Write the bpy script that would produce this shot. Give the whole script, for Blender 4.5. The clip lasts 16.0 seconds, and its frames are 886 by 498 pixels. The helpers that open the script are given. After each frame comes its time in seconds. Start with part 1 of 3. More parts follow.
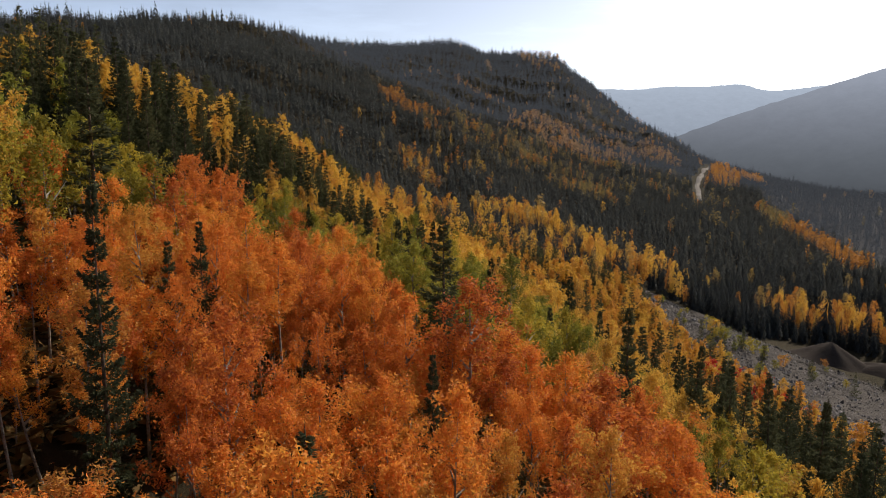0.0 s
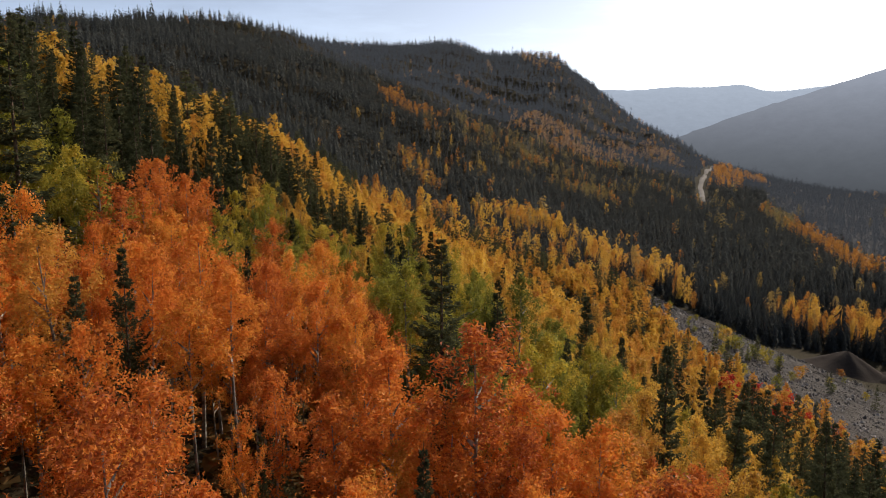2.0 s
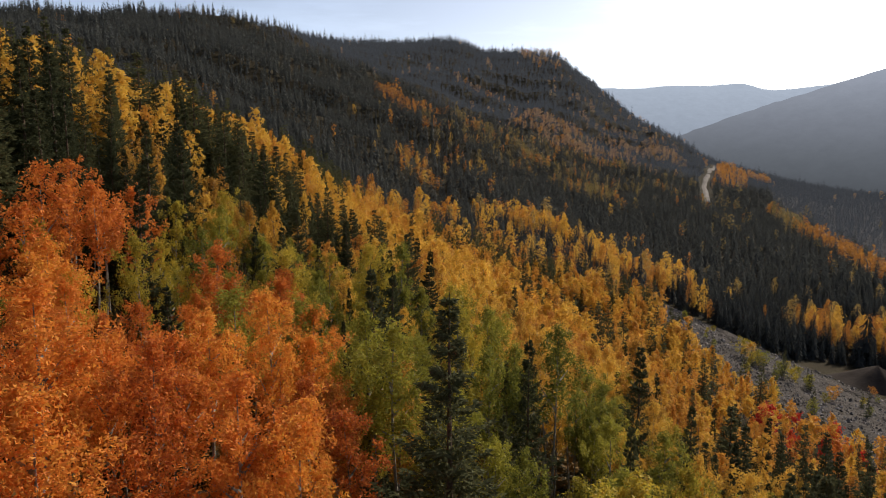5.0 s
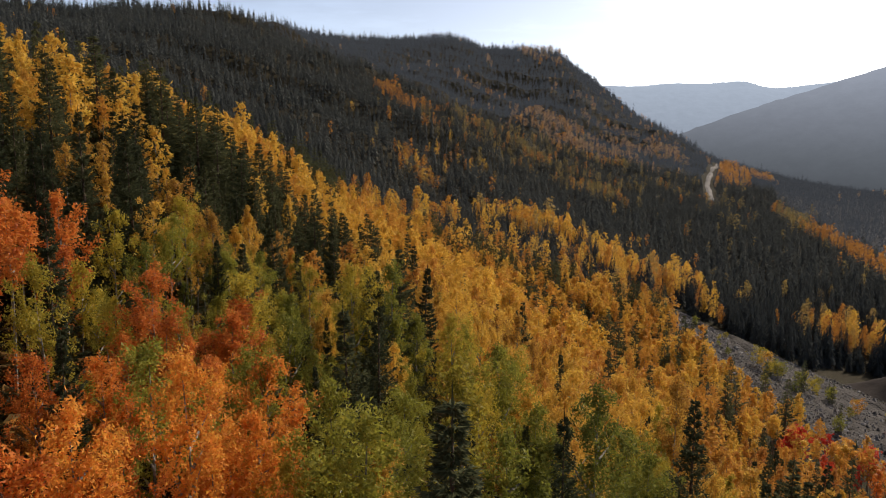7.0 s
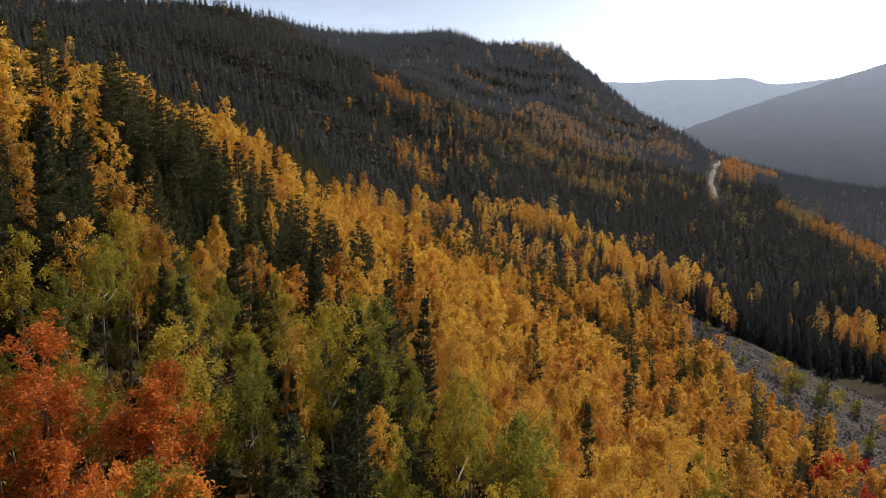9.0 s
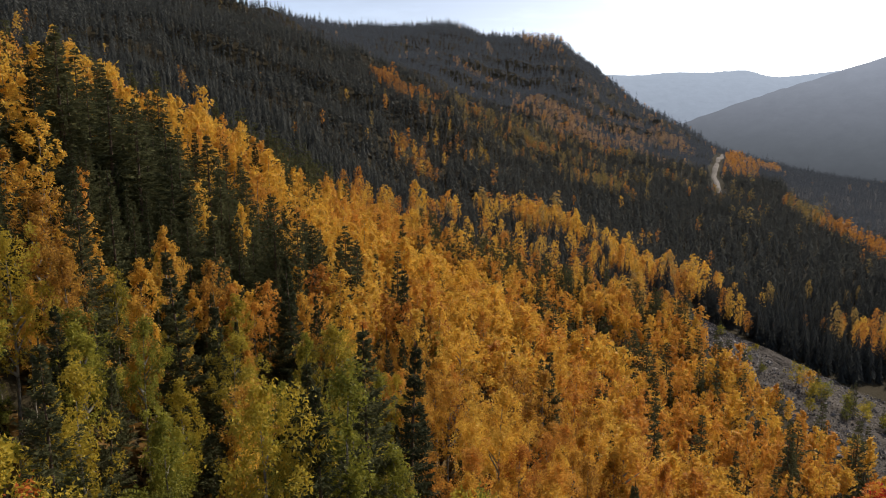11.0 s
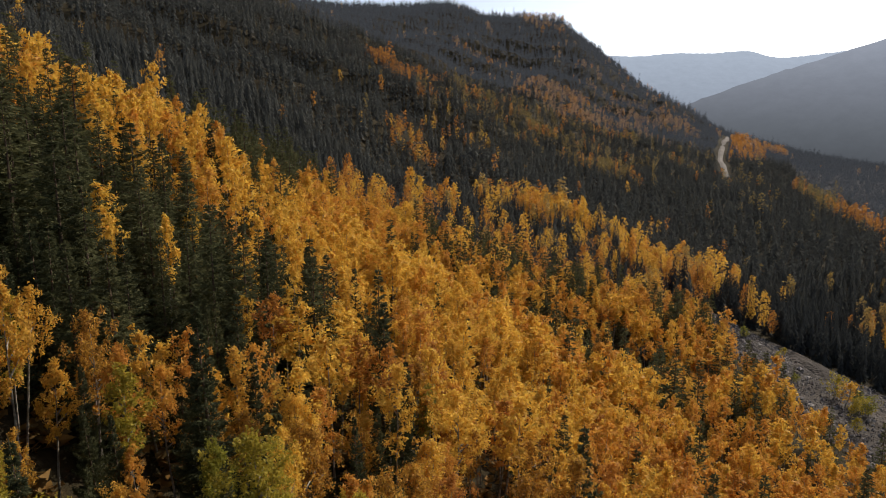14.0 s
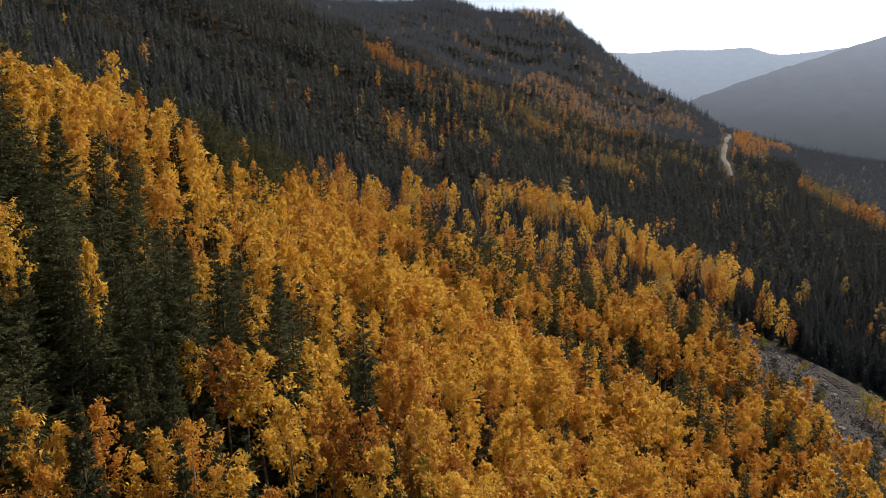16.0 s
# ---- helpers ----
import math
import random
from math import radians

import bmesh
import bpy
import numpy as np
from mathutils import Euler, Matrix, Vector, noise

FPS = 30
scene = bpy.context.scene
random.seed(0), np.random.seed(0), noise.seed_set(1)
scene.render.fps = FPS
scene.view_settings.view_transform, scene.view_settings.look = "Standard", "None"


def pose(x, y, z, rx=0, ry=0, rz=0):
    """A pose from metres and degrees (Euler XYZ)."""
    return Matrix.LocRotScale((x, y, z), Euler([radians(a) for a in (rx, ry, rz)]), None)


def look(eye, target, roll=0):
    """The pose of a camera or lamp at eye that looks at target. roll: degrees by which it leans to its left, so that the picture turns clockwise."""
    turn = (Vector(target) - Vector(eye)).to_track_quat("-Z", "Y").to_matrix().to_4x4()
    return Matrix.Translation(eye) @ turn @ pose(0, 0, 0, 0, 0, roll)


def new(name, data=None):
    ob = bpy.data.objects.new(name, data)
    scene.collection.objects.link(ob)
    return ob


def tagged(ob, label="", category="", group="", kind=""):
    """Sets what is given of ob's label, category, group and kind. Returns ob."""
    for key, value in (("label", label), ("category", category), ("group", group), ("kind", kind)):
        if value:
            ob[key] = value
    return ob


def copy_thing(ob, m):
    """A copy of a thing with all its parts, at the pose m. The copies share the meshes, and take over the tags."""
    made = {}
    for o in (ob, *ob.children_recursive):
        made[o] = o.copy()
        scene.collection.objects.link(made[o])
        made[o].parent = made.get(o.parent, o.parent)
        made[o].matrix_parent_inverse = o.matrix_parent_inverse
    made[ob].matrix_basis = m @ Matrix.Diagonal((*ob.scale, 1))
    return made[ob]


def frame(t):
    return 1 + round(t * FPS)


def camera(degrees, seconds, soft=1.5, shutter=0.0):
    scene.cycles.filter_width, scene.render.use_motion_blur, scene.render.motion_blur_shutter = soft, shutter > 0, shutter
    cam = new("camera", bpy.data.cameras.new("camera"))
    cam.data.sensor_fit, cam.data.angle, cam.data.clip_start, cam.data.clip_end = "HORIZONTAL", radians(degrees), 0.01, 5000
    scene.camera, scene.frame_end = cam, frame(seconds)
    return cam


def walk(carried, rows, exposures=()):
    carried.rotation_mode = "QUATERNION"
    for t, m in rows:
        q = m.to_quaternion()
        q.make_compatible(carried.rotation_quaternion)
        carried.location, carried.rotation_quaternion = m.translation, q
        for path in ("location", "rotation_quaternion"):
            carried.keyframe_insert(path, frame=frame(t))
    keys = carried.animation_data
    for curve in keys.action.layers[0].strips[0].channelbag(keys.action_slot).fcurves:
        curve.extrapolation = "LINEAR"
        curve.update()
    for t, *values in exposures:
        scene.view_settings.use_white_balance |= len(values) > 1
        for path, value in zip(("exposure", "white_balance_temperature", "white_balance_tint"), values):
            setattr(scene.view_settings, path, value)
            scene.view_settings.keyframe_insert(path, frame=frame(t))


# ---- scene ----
# ---------------------------------------------------------------- camera
cam = camera(64.1, 16.0, soft=1.0)
PATH = [
    (0.0, 0.33, -40.45, 99.8, 81.644, 0.05, 0.137),
    (0.5, 0.35, -37.79, 99.85, 81.667, 0.06, 0.144),
    (1.0, 0.43, -35.04, 99.9, 81.689, 0.11, 0.153),
    (1.5, 0.49, -32.17, 99.9, 81.702, 0.12, 0.166),
    (2.0, 0.5, -29.07, 99.91, 81.717, 0.1, 0.17),
    (2.5, 0.42, -25.67, 99.82, 81.749, 0.08, 0.158),
    (3.0, 0.28, -22.25, 99.78, 81.743, 0.06, 0.129),
    (3.5, 0.13, -18.74, 99.84, 81.719, 0.04, 0.093),
    (4.0, 0.01, -15.05, 99.94, 81.667, 0.01, 0.075),
    (6.5, -0.06, 1.41, 99.72, 81.461, -0.1, 0.025),
    (7.0, -0.04, 4.85, 99.76, 81.403, -0.11, 0.025),
    (7.5, -0.05, 8.19, 99.85, 81.343, -0.11, 0.015),
    (8.0, -0.07, 11.45, 99.95, 81.271, -0.09, 0.025),
    (8.5, -0.1, 14.65, 100.02, 81.21, -0.08, 0.015),
    (9.0, -0.1, 17.84, 100.08, 81.132, -0.08, 0.012),
    (9.5, -0.1, 21.22, 100.09, 81.057, -0.08, -0.003),
    (10.0, -0.08, 24.79, 100.1, 80.951, -0.08, -0.016),
    (12.5, 0.22, 44.01, 100.07, 79.878, -0.08, -0.089),
    (13.0, 0.37, 47.77, 100.17, 79.647, -0.05, -0.093),
    (13.5, 0.53, 51.5, 100.3, 79.423, -0.0, -0.093),
    (14.0, 0.7, 55.17, 100.35, 79.197, 0.03, -0.089),
    (14.5, 0.84, 58.82, 100.36, 78.984, 0.08, -0.095),
    (15.0, 0.9, 62.58, 100.34, 78.955, 0.11, -0.102),
    (15.5, 0.85, 66.3, 100.36, 78.968, 0.08, -0.134),
    (16.0, 0.75, 69.96, 100.36, 78.966, 0.01, -0.177),
]
walk(cam, [(t, pose(x, y, z, rx, ry, rz)) for t, x, y, z, rx, ry, rz in PATH], [(0, 0.08)])

# ---------------------------------------------------------------- light
SUN_EL, SUN_AZ = radians(32), radians(41)        # azimuth from +y towards +x
world = bpy.data.worlds.new("sky")
scene.world = world
world.use_nodes = True
wt = world.node_tree
sky = wt.nodes.new("ShaderNodeTexSky")
sky.sky_type, sky.sun_disc = "NISHITA", False
sky.sun_elevation, sky.sun_rotation = SUN_EL, SUN_AZ
sky.altitude, sky.air_density, sky.dust_density, sky.ozone_density = 2700, 0.8, 8.0, 0.6
wc = wt.nodes.new("ShaderNodeTexCoord")                       # thin high cloud
wm = wt.nodes.new("ShaderNodeMapping")
wm.inputs["Scale"].default_value = (1.6, 1.6, 9.0)
wn = wt.nodes.new("ShaderNodeTexNoise")
wn.inputs["Scale"].default_value, wn.inputs["Detail"].default_value, wn.inputs["Roughness"].default_value = 1.7, 7.0, 0.6
wr = wt.nodes.new("ShaderNodeMapRange")
for k, v in (("From Min", 0.42), ("From Max", 0.72), ("To Min", 1.0), ("To Max", 1.28)):
    wr.inputs[k].default_value = v
ws = wt.nodes.new("ShaderNodeVectorMath")
ws.operation = "SCALE"
wb = wt.nodes.new("ShaderNodeRGBToBW")                        # milky autumn air
wx = wt.nodes.new("ShaderNodeMix")
wx.data_type = "RGBA"
wx.inputs[0].default_value = 0.4
for a, b in ((wc.outputs["Generated"], wm.inputs["Vector"]), (wm.outputs[0], wn.inputs["Vector"]), (wn.outputs["Fac"], wr.inputs["Value"]),
             (sky.outputs[0], wb.inputs[0]), (sky.outputs[0], wx.inputs[6]), (wb.outputs[0], wx.inputs[7]), (wx.outputs[2], ws.inputs[0]), (wr.outputs[0], ws.inputs["Scale"]), (ws.outputs[0], wt.nodes["Background"].inputs[0])):
    wt.links.new(a, b)
wt.nodes["Background"].inputs[1].default_value = 0.15
sun = new("sun", bpy.data.lights.new("sun", "SUN"))
sun.data.energy, sun.data.angle, sun.data.color = 4.6, radians(0.6), (1.0, 0.91, 0.79)
to_sun = Vector((math.sin(SUN_AZ) * math.cos(SUN_EL), math.cos(SUN_AZ) * math.cos(SUN_EL), math.sin(SUN_EL)))
sun.matrix_world = look(to_sun * 500, (0, 0, 0))

rng = np.random.default_rng(7)


# ---------------------------------------------------------------- materials
class Nodes:
    """Short hand for building one material."""

    def __init__(self, name):
        self.mat = bpy.data.materials.new(name)
        self.mat.use_nodes = True
        self.t = self.mat.node_tree
        self.t.nodes.clear()

    def add(self, kind, **inputs):
        n = self.t.nodes.new(kind)
        for k, v in inputs.items():
            self.put(n, k, v)
        return n

    def put(self, n, k, v):
        sock = n.inputs[int(k[1:])] if k[0] == "i" and k[1:].isdigit() else n.inputs[k.replace("_", " ")]
        if isinstance(v, bpy.types.NodeSocket):
            self.t.links.new(v, sock)
        else:
            sock.default_value = v

    def noise(self, scale, detail=4.0, rough=0.6, kind="Object"):
        c = self.add("ShaderNodeTexCoord")
        return self.add("ShaderNodeTexNoise", Vector=c.outputs[kind], Scale=scale, Detail=detail, Roughness=rough).outputs["Fac"]

    def world_noise(self, scale, detail=4.0, rough=0.6):
        g = self.add("ShaderNodeNewGeometry")
        return self.add("ShaderNodeTexNoise", Vector=g.outputs["Position"], Scale=scale, Detail=detail, Roughness=rough).outputs["Fac"]

    def ramp(self, fac, stops):
        r = self.add("ShaderNodeValToRGB", Fac=fac)
        e = r.color_ramp.elements
        while len(e) < len(stops):
            e.new(0.5)
        for el, (p, c) in zip(e, stops):
            el.position, el.color = p, (*c, 1)
        return r.outputs[0]

    def mix(self, fac, a, b, how="MIX"):
        m = self.t.nodes.new("ShaderNodeMix")
        m.data_type, m.blend_type = "RGBA", how
        for k, v in ((0, fac), (6, a), (7, b)):
            if isinstance(v, bpy.types.NodeSocket):
                self.t.links.new(v, m.inputs[k])
            else:
                m.inputs[k].default_value = (*v, 1) if k else v
        return m.outputs[2]

    def out(self, shader):
        o = self.add("ShaderNodeOutputMaterial", Surface=shader)
        return self.mat


def leaf_material(name, stops, through_light=0.43, gloss=0.3, shine=0.12):
    """Thin leaves: colour by tree and by leaf, and light that comes through them."""
    n = Nodes(name)
    ob = n.add("ShaderNodeObjectInfo").outputs["Random"]
    isl = n.add("ShaderNodeNewGeometry").outputs["Random Per Island"]
    patch = n.mix(0.5, n.world_noise(0.07, 3.0), n.world_noise(0.33, 2.0))
    by_tree = n.t.nodes.new("ShaderNodeMath")
    by_tree.operation = "MULTIPLY_ADD"
    n.put(by_tree, "i0", ob), n.put(by_tree, "i1", 1.9), n.put(by_tree, "i2", -0.45)
    f = n.t.nodes.new("ShaderNodeMath")
    f.operation = "MULTIPLY_ADD"
    n.put(f, "i0", isl), n.put(f, "i1", 1.5), n.put(f, "i2", by_tree.outputs[0])
    f2 = n.t.nodes.new("ShaderNodeMath")
    f2.operation = "MULTIPLY_ADD"
    n.put(f2, "i0", f.outputs[0]), n.put(f2, "i1", 0.30), n.put(f2, "i2", -0.10)
    f3 = n.t.nodes.new("ShaderNodeMath")
    f3.operation = "MULTIPLY_ADD"
    n.put(f3, "i0", patch), n.put(f3, "i1", 0.5), n.put(f3, "i2", f2.outputs[0])
    col = n.ramp(f3.outputs[0], stops)
    d = n.add("ShaderNodeBsdfPrincipled", Base_Color=col, Roughness=gloss + 0.3, Specular_IOR_Level=shine)
    tr = n.add("ShaderNodeBsdfTranslucent", Color=col)
    m = n.add("ShaderNodeMixShader", Fac=through_light, i1=d.outputs[0], i2=tr.outputs[0])
    return n.out(m.outputs[0])


LEAF = {
    "orange": leaf_material("leaf_orange", [(0.15, (0.400, 0.108, 0.030)), (0.4, (0.632, 0.200, 0.037)), (0.7, (0.707, 0.265, 0.043)), (1, (0.763, 0.381, 0.058))]),
    "amber": leaf_material("leaf_amber", [(0.15, (0.335, 0.135, 0.035)), (0.45, (0.567, 0.265, 0.048)), (1, (0.679, 0.381, 0.067))]),
    "yellow": leaf_material("leaf_yellow", [(0.15, (0.300, 0.150, 0.034)), (0.45, (0.600, 0.335, 0.053)), (1, (0.800, 0.530, 0.085))]),
    "olive": leaf_material("leaf_olive", [(0.15, (0.198, 0.171, 0.027)), (0.5, (0.369, 0.288, 0.036)), (1, (0.540, 0.387, 0.047))]),
    "green": leaf_material("leaf_green", [(0.15, (0.124, 0.129, 0.025)), (0.5, (0.248, 0.235, 0.035)), (1, (0.405, 0.345, 0.046))]),
    "straw": leaf_material("leaf_straw", [(0.15, (0.17, 0.13, 0.055)), (0.5, (0.30, 0.215, 0.075)), (1, (0.46, 0.30, 0.09))]),
    "red": leaf_material("leaf_red", [(0.15, (0.400, 0.030, 0.020)), (0.5, (0.550, 0.050, 0.030)), (1, (0.650, 0.120, 0.030))]),
}
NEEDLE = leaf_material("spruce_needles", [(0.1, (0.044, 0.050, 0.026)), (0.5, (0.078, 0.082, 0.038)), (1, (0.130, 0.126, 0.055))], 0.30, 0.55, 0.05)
# copy of the needles for far woods, blue-grey haze mixed into the colour
HAZE_NEEDLE = leaf_material("haze_toned_needles", [(0.1, (0.033, 0.036, 0.036)), (0.5, (0.056, 0.059, 0.055)), (1, (0.088, 0.088, 0.076))], 0.30, 0.6, 0.10)
SHRUB = leaf_material("dry_shrub_leaf", [(0.1, (0.06, 0.045, 0.022)), (0.5, (0.13, 0.085, 0.03)), (1, (0.30, 0.15, 0.035))], 0.25, 0.5)


def bark_material(name, dark, light, scale):
    n = Nodes(name)
    a = n.noise(scale, 6.0, 0.7)
    col = n.ramp(a, [(0.35, dark), (0.6, light), (1, light)])
    bump = n.add("ShaderNodeBump", Strength=0.6, Distance=0.02, Height=a)
    return n.out(n.add("ShaderNodeBsdfPrincipled", Base_Color=col, Roughness=0.85, Specular_IOR_Level=0.1, Normal=bump.outputs[0]).outputs[0])


ASPEN_BARK = bark_material("aspen_bark", (0.07, 0.06, 0.045), (0.34, 0.31, 0.25), 2.6)
PINE_BARK = bark_material("conifer_bark", (0.045, 0.032, 0.022), (0.13, 0.09, 0.06), 4.0)


def ground_material():
    n = Nodes("forest_floor")
    big, mid, fine = n.world_noise(0.02, 5.0), n.world_noise(0.35, 6.0, 0.7), n.world_noise(4.0, 6.0, 0.75)
    soil = n.ramp(mid, [(0.3, (0.022, 0.016, 0.011)), (0.55, (0.042, 0.030, 0.018)), (0.75, (0.085, 0.055, 0.026))])
    moss = n.ramp(fine, [(0.3, (0.022, 0.022, 0.012)), (0.7, (0.055, 0.045, 0.022))])
    col = n.mix(big, soil, moss)
    bump = n.add("ShaderNodeBump", Strength=0.8, Distance=0.3, Height=fine)
    return n.out(n.add("ShaderNodeBsdfPrincipled", Base_Color=col, Roughness=0.95, Specular_IOR_Level=0.04, Normal=bump.outputs[0]).outputs[0])


def rubble_material(name, lo, hi, relief=0.4):
    n = Nodes(name)
    big, fine = n.world_noise(0.07, 5.0, 0.65), n.world_noise(1.6, 8.0, 0.8)
    g = n.add("ShaderNodeNewGeometry")
    v = n.add("ShaderNodeTexVoronoi", Vector=g.outputs["Position"], Scale=1.1)
    a = n.ramp(fine, [(0.3, lo), (0.7, hi)])
    b = n.ramp(big, [(0.35, tuple(c * 0.55 for c in lo)), (0.65, hi)])
    col = n.mix(0.5, a, b)
    bump = n.add("ShaderNodeBump", Strength=1.0, Distance=relief, Height=v.outputs["Distance"])
    return n.out(n.add("ShaderNodeBsdfPrincipled", Base_Color=col, Roughness=0.95, Specular_IOR_Level=0.04, Normal=bump.outputs[0]).outputs[0])


def stone_material():
    n = Nodes("grey_stone")
    r = n.add("ShaderNodeNewGeometry").outputs["Random Per Island"]
    col = n.ramp(r, [(0.0, (0.04, 0.035, 0.032)), (0.5, (0.15, 0.128, 0.112)), (1.0, (0.34, 0.30, 0.265))])
    return n.out(n.add("ShaderNodeBsdfPrincipled", Base_Color=col, Roughness=0.9, Specular_IOR_Level=0.15).outputs[0])


def haze_glow_material(name, stops, low, high, glow):
    """A far hillside, miles of haze painted in as emission that brightens with height."""
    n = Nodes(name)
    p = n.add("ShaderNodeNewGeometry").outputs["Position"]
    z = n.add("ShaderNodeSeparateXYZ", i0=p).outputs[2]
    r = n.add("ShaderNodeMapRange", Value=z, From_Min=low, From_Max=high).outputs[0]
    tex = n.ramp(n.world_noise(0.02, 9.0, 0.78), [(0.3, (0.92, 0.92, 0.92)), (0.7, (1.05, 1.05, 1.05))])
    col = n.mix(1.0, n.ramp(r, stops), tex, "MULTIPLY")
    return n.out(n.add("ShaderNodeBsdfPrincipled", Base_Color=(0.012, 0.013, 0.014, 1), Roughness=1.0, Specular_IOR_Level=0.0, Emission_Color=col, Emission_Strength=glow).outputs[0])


GROUND, RUBBLE = ground_material(), rubble_material("grey_rubble", (0.034, 0.028, 0.024), (0.110, 0.094, 0.080))
SPOIL, STONE = rubble_material("brown_spoil", (0.034, 0.026, 0.021), (0.066, 0.051, 0.041), 0.06), stone_material()
GRAVEL = rubble_material("valley_gravel", (0.020, 0.020, 0.022), (0.046, 0.045, 0.049))
DIRT = rubble_material("pale_dirt_road", (0.20, 0.175, 0.15), (0.30, 0.27, 0.235))
# haze colours, dark foot to bright crest, painted into the hills' emission
FAR_HAZE = haze_glow_material("ridge_haze_glow", [(0.0, (0.27, 0.31, 0.38)), (1.0, (0.40, 0.46, 0.56))], 60, 400, 0.95)
HAZY = haze_glow_material("hill_haze_glow", [(0.0, (0.078, 0.086, 0.098)), (0.22, (0.116, 0.128, 0.148)), (0.5, (0.178, 0.195, 0.232)), (1.0, (0.30, 0.33, 0.40))], -10, 330, 1.0)



def hazed_wood_material(name, colour, glow):
    """Backdrop woods a mile off, with air haze painted on as bluish emission."""
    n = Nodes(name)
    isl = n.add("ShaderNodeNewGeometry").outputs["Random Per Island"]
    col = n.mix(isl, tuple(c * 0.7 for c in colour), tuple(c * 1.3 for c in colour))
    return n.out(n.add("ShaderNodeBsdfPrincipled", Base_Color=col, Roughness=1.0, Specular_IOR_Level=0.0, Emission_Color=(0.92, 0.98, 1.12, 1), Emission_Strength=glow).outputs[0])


# tree colours overlaid with one even glow that paints the haze
HAZE_PINE = hazed_wood_material("conifer_haze_glow", (0.042, 0.044, 0.042), 0.037)
HAZE_GOLD = hazed_wood_material("aspen_haze_glow", (0.52, 0.29, 0.085), 0.037)
# ---------------------------------------------------------------- the lie of the land
KX = np.array([-600, -300, -120, -50, -20, 10, 40, 100, 180, 262, 300, 450, 600, 900.0])
KY = np.array([-60, 10, 60, 95, 140, 240, 400, 710, 1050, 1700.0])
KZ = np.array([
    [245, 178, 116, 93, 77, 70, 55, 30, 22, 19, 18, 20, 25, 60],
    [245, 179.2, 116, 94.8, 79.1, 72.4, 56.8, 28.8, 19.7, 16.7, 15.7, 17.7, 22.1, 54.2],
    [245, 180, 116, 96, 77.5, 68, 53, 28, 18, 15, 14, 16, 20, 50],
    [245, 180.9, 115.1, 94.6, 70.4, 59, 45.1, 28, 14.9, 12.4, 11.4, 13.8, 18.2, 45.6],
    [245, 182, 114, 95, 71, 57, 40, 28, 11, 9, 8, 11, 16, 40],
    [240, 172, 108, 82, 64, 52, 40, 27, 8, 7, 6, 9, 14, 30],
    [205, 166, 112, 76, 62, 53, 49, 29, 12, 11, 10, 11, 14, 25],
    [198, 216, 165, 134, 119, 108, 92, 66, 42, 27, 20, 12, 6, 4],
    [226, 263, 200, 180, 168, 156, 146, 128, 106, 79, 66, 38, 12, 0],
    [304, 321, 331, 334, 335, 335, 331, 314, 309, 304, 276, 158, 66, -25],
])


def hermite(k, v, x):
    """Smooth curve through the values v (first axis) at the knots k, without overshoot."""
    h = np.diff(k)
    d = np.diff(v, axis=0) / h.reshape(-1, *[1] * (v.ndim - 1))
    m = np.zeros_like(v)
    a, b = d[:-1], d[1:]
    same = a * b > 0
    m[1:-1] = np.where(same, 2 * a * b / np.where(same, a + b, 1), 0)
    m[0], m[-1] = d[0], d[-1]
    x = np.clip(x, k[0], k[-1])
    i = np.clip(np.searchsorted(k, x) - 1, 0, len(k) - 2)
    hh = h[i]
    t = (x - k[i]) / hh
    return i, t, hh, m


def blend(k, v, m, i, t, hh, pick):
    v0, v1, m0, m1 = pick(v, i), pick(v, i + 1), pick(m, i), pick(m, i + 1)
    return ((1 + 2 * t) * (1 - t) ** 2) * v0 + t * (1 - t) ** 2 * hh * m0 + t * t * (3 - 2 * t) * v1 + t * t * (t - 1) * hh * m1


WAVES = [(np.cos(a) / w, np.sin(a) / w, p, s) for a, w, p, s in
         zip(rng.uniform(0, 6.28, 14), np.geomspace(9, 170, 14), rng.uniform(0, 6.28, 14), np.geomspace(0.25, 6.0, 14))]


def height(x, y):
    """Height of the ground at arrays x, y."""
    x, y = np.broadcast_arrays(np.asarray(x, float), np.asarray(y, float))
    shape = x.shape
    x, y = x.ravel(), y.ravel()
    V = KZ.T
    i, t, hh, m = hermite(KX, V, x)
    cols = blend(KX, V, m, i, t[:, None], hh[:, None], lambda a, j: a[j])           # points x stations
    W = cols.T
    j, u, gg, mm = hermite(KY, W, y)
    n = np.arange(len(x))
    z = blend(KY, W, mm, j, u, gg, lambda a, q: a[q, n])
    z = z - 9 * np.exp(-((y - 208 - 0.1 * x) / 13) ** 2) * np.clip((x + 25) / 35, 0, 1) * np.clip((88 - x) / 30, 0, 1)      # gully
    far = np.clip((y - 260) / 500, 0.0, 1.0) * np.clip((1650 - y) / 300, 0.1, 1)
    hill = np.clip((z - 25) / 60, 0.05, 1)
    for kx, ky, p, s in WAVES:
        w = 1 / math.hypot(kx, ky)
        z = z + s * np.sin(6.28 * (kx * x + ky * y) + p) * (hill * (0.25 + 0.75 * far) if w > 30 else 0.7 * hill)
    z = z - np.clip(y - 1750, 0, 2000) * 0.10 - np.clip(-600 - x, 0, 2000) * 0.05
    return z.reshape(shape)


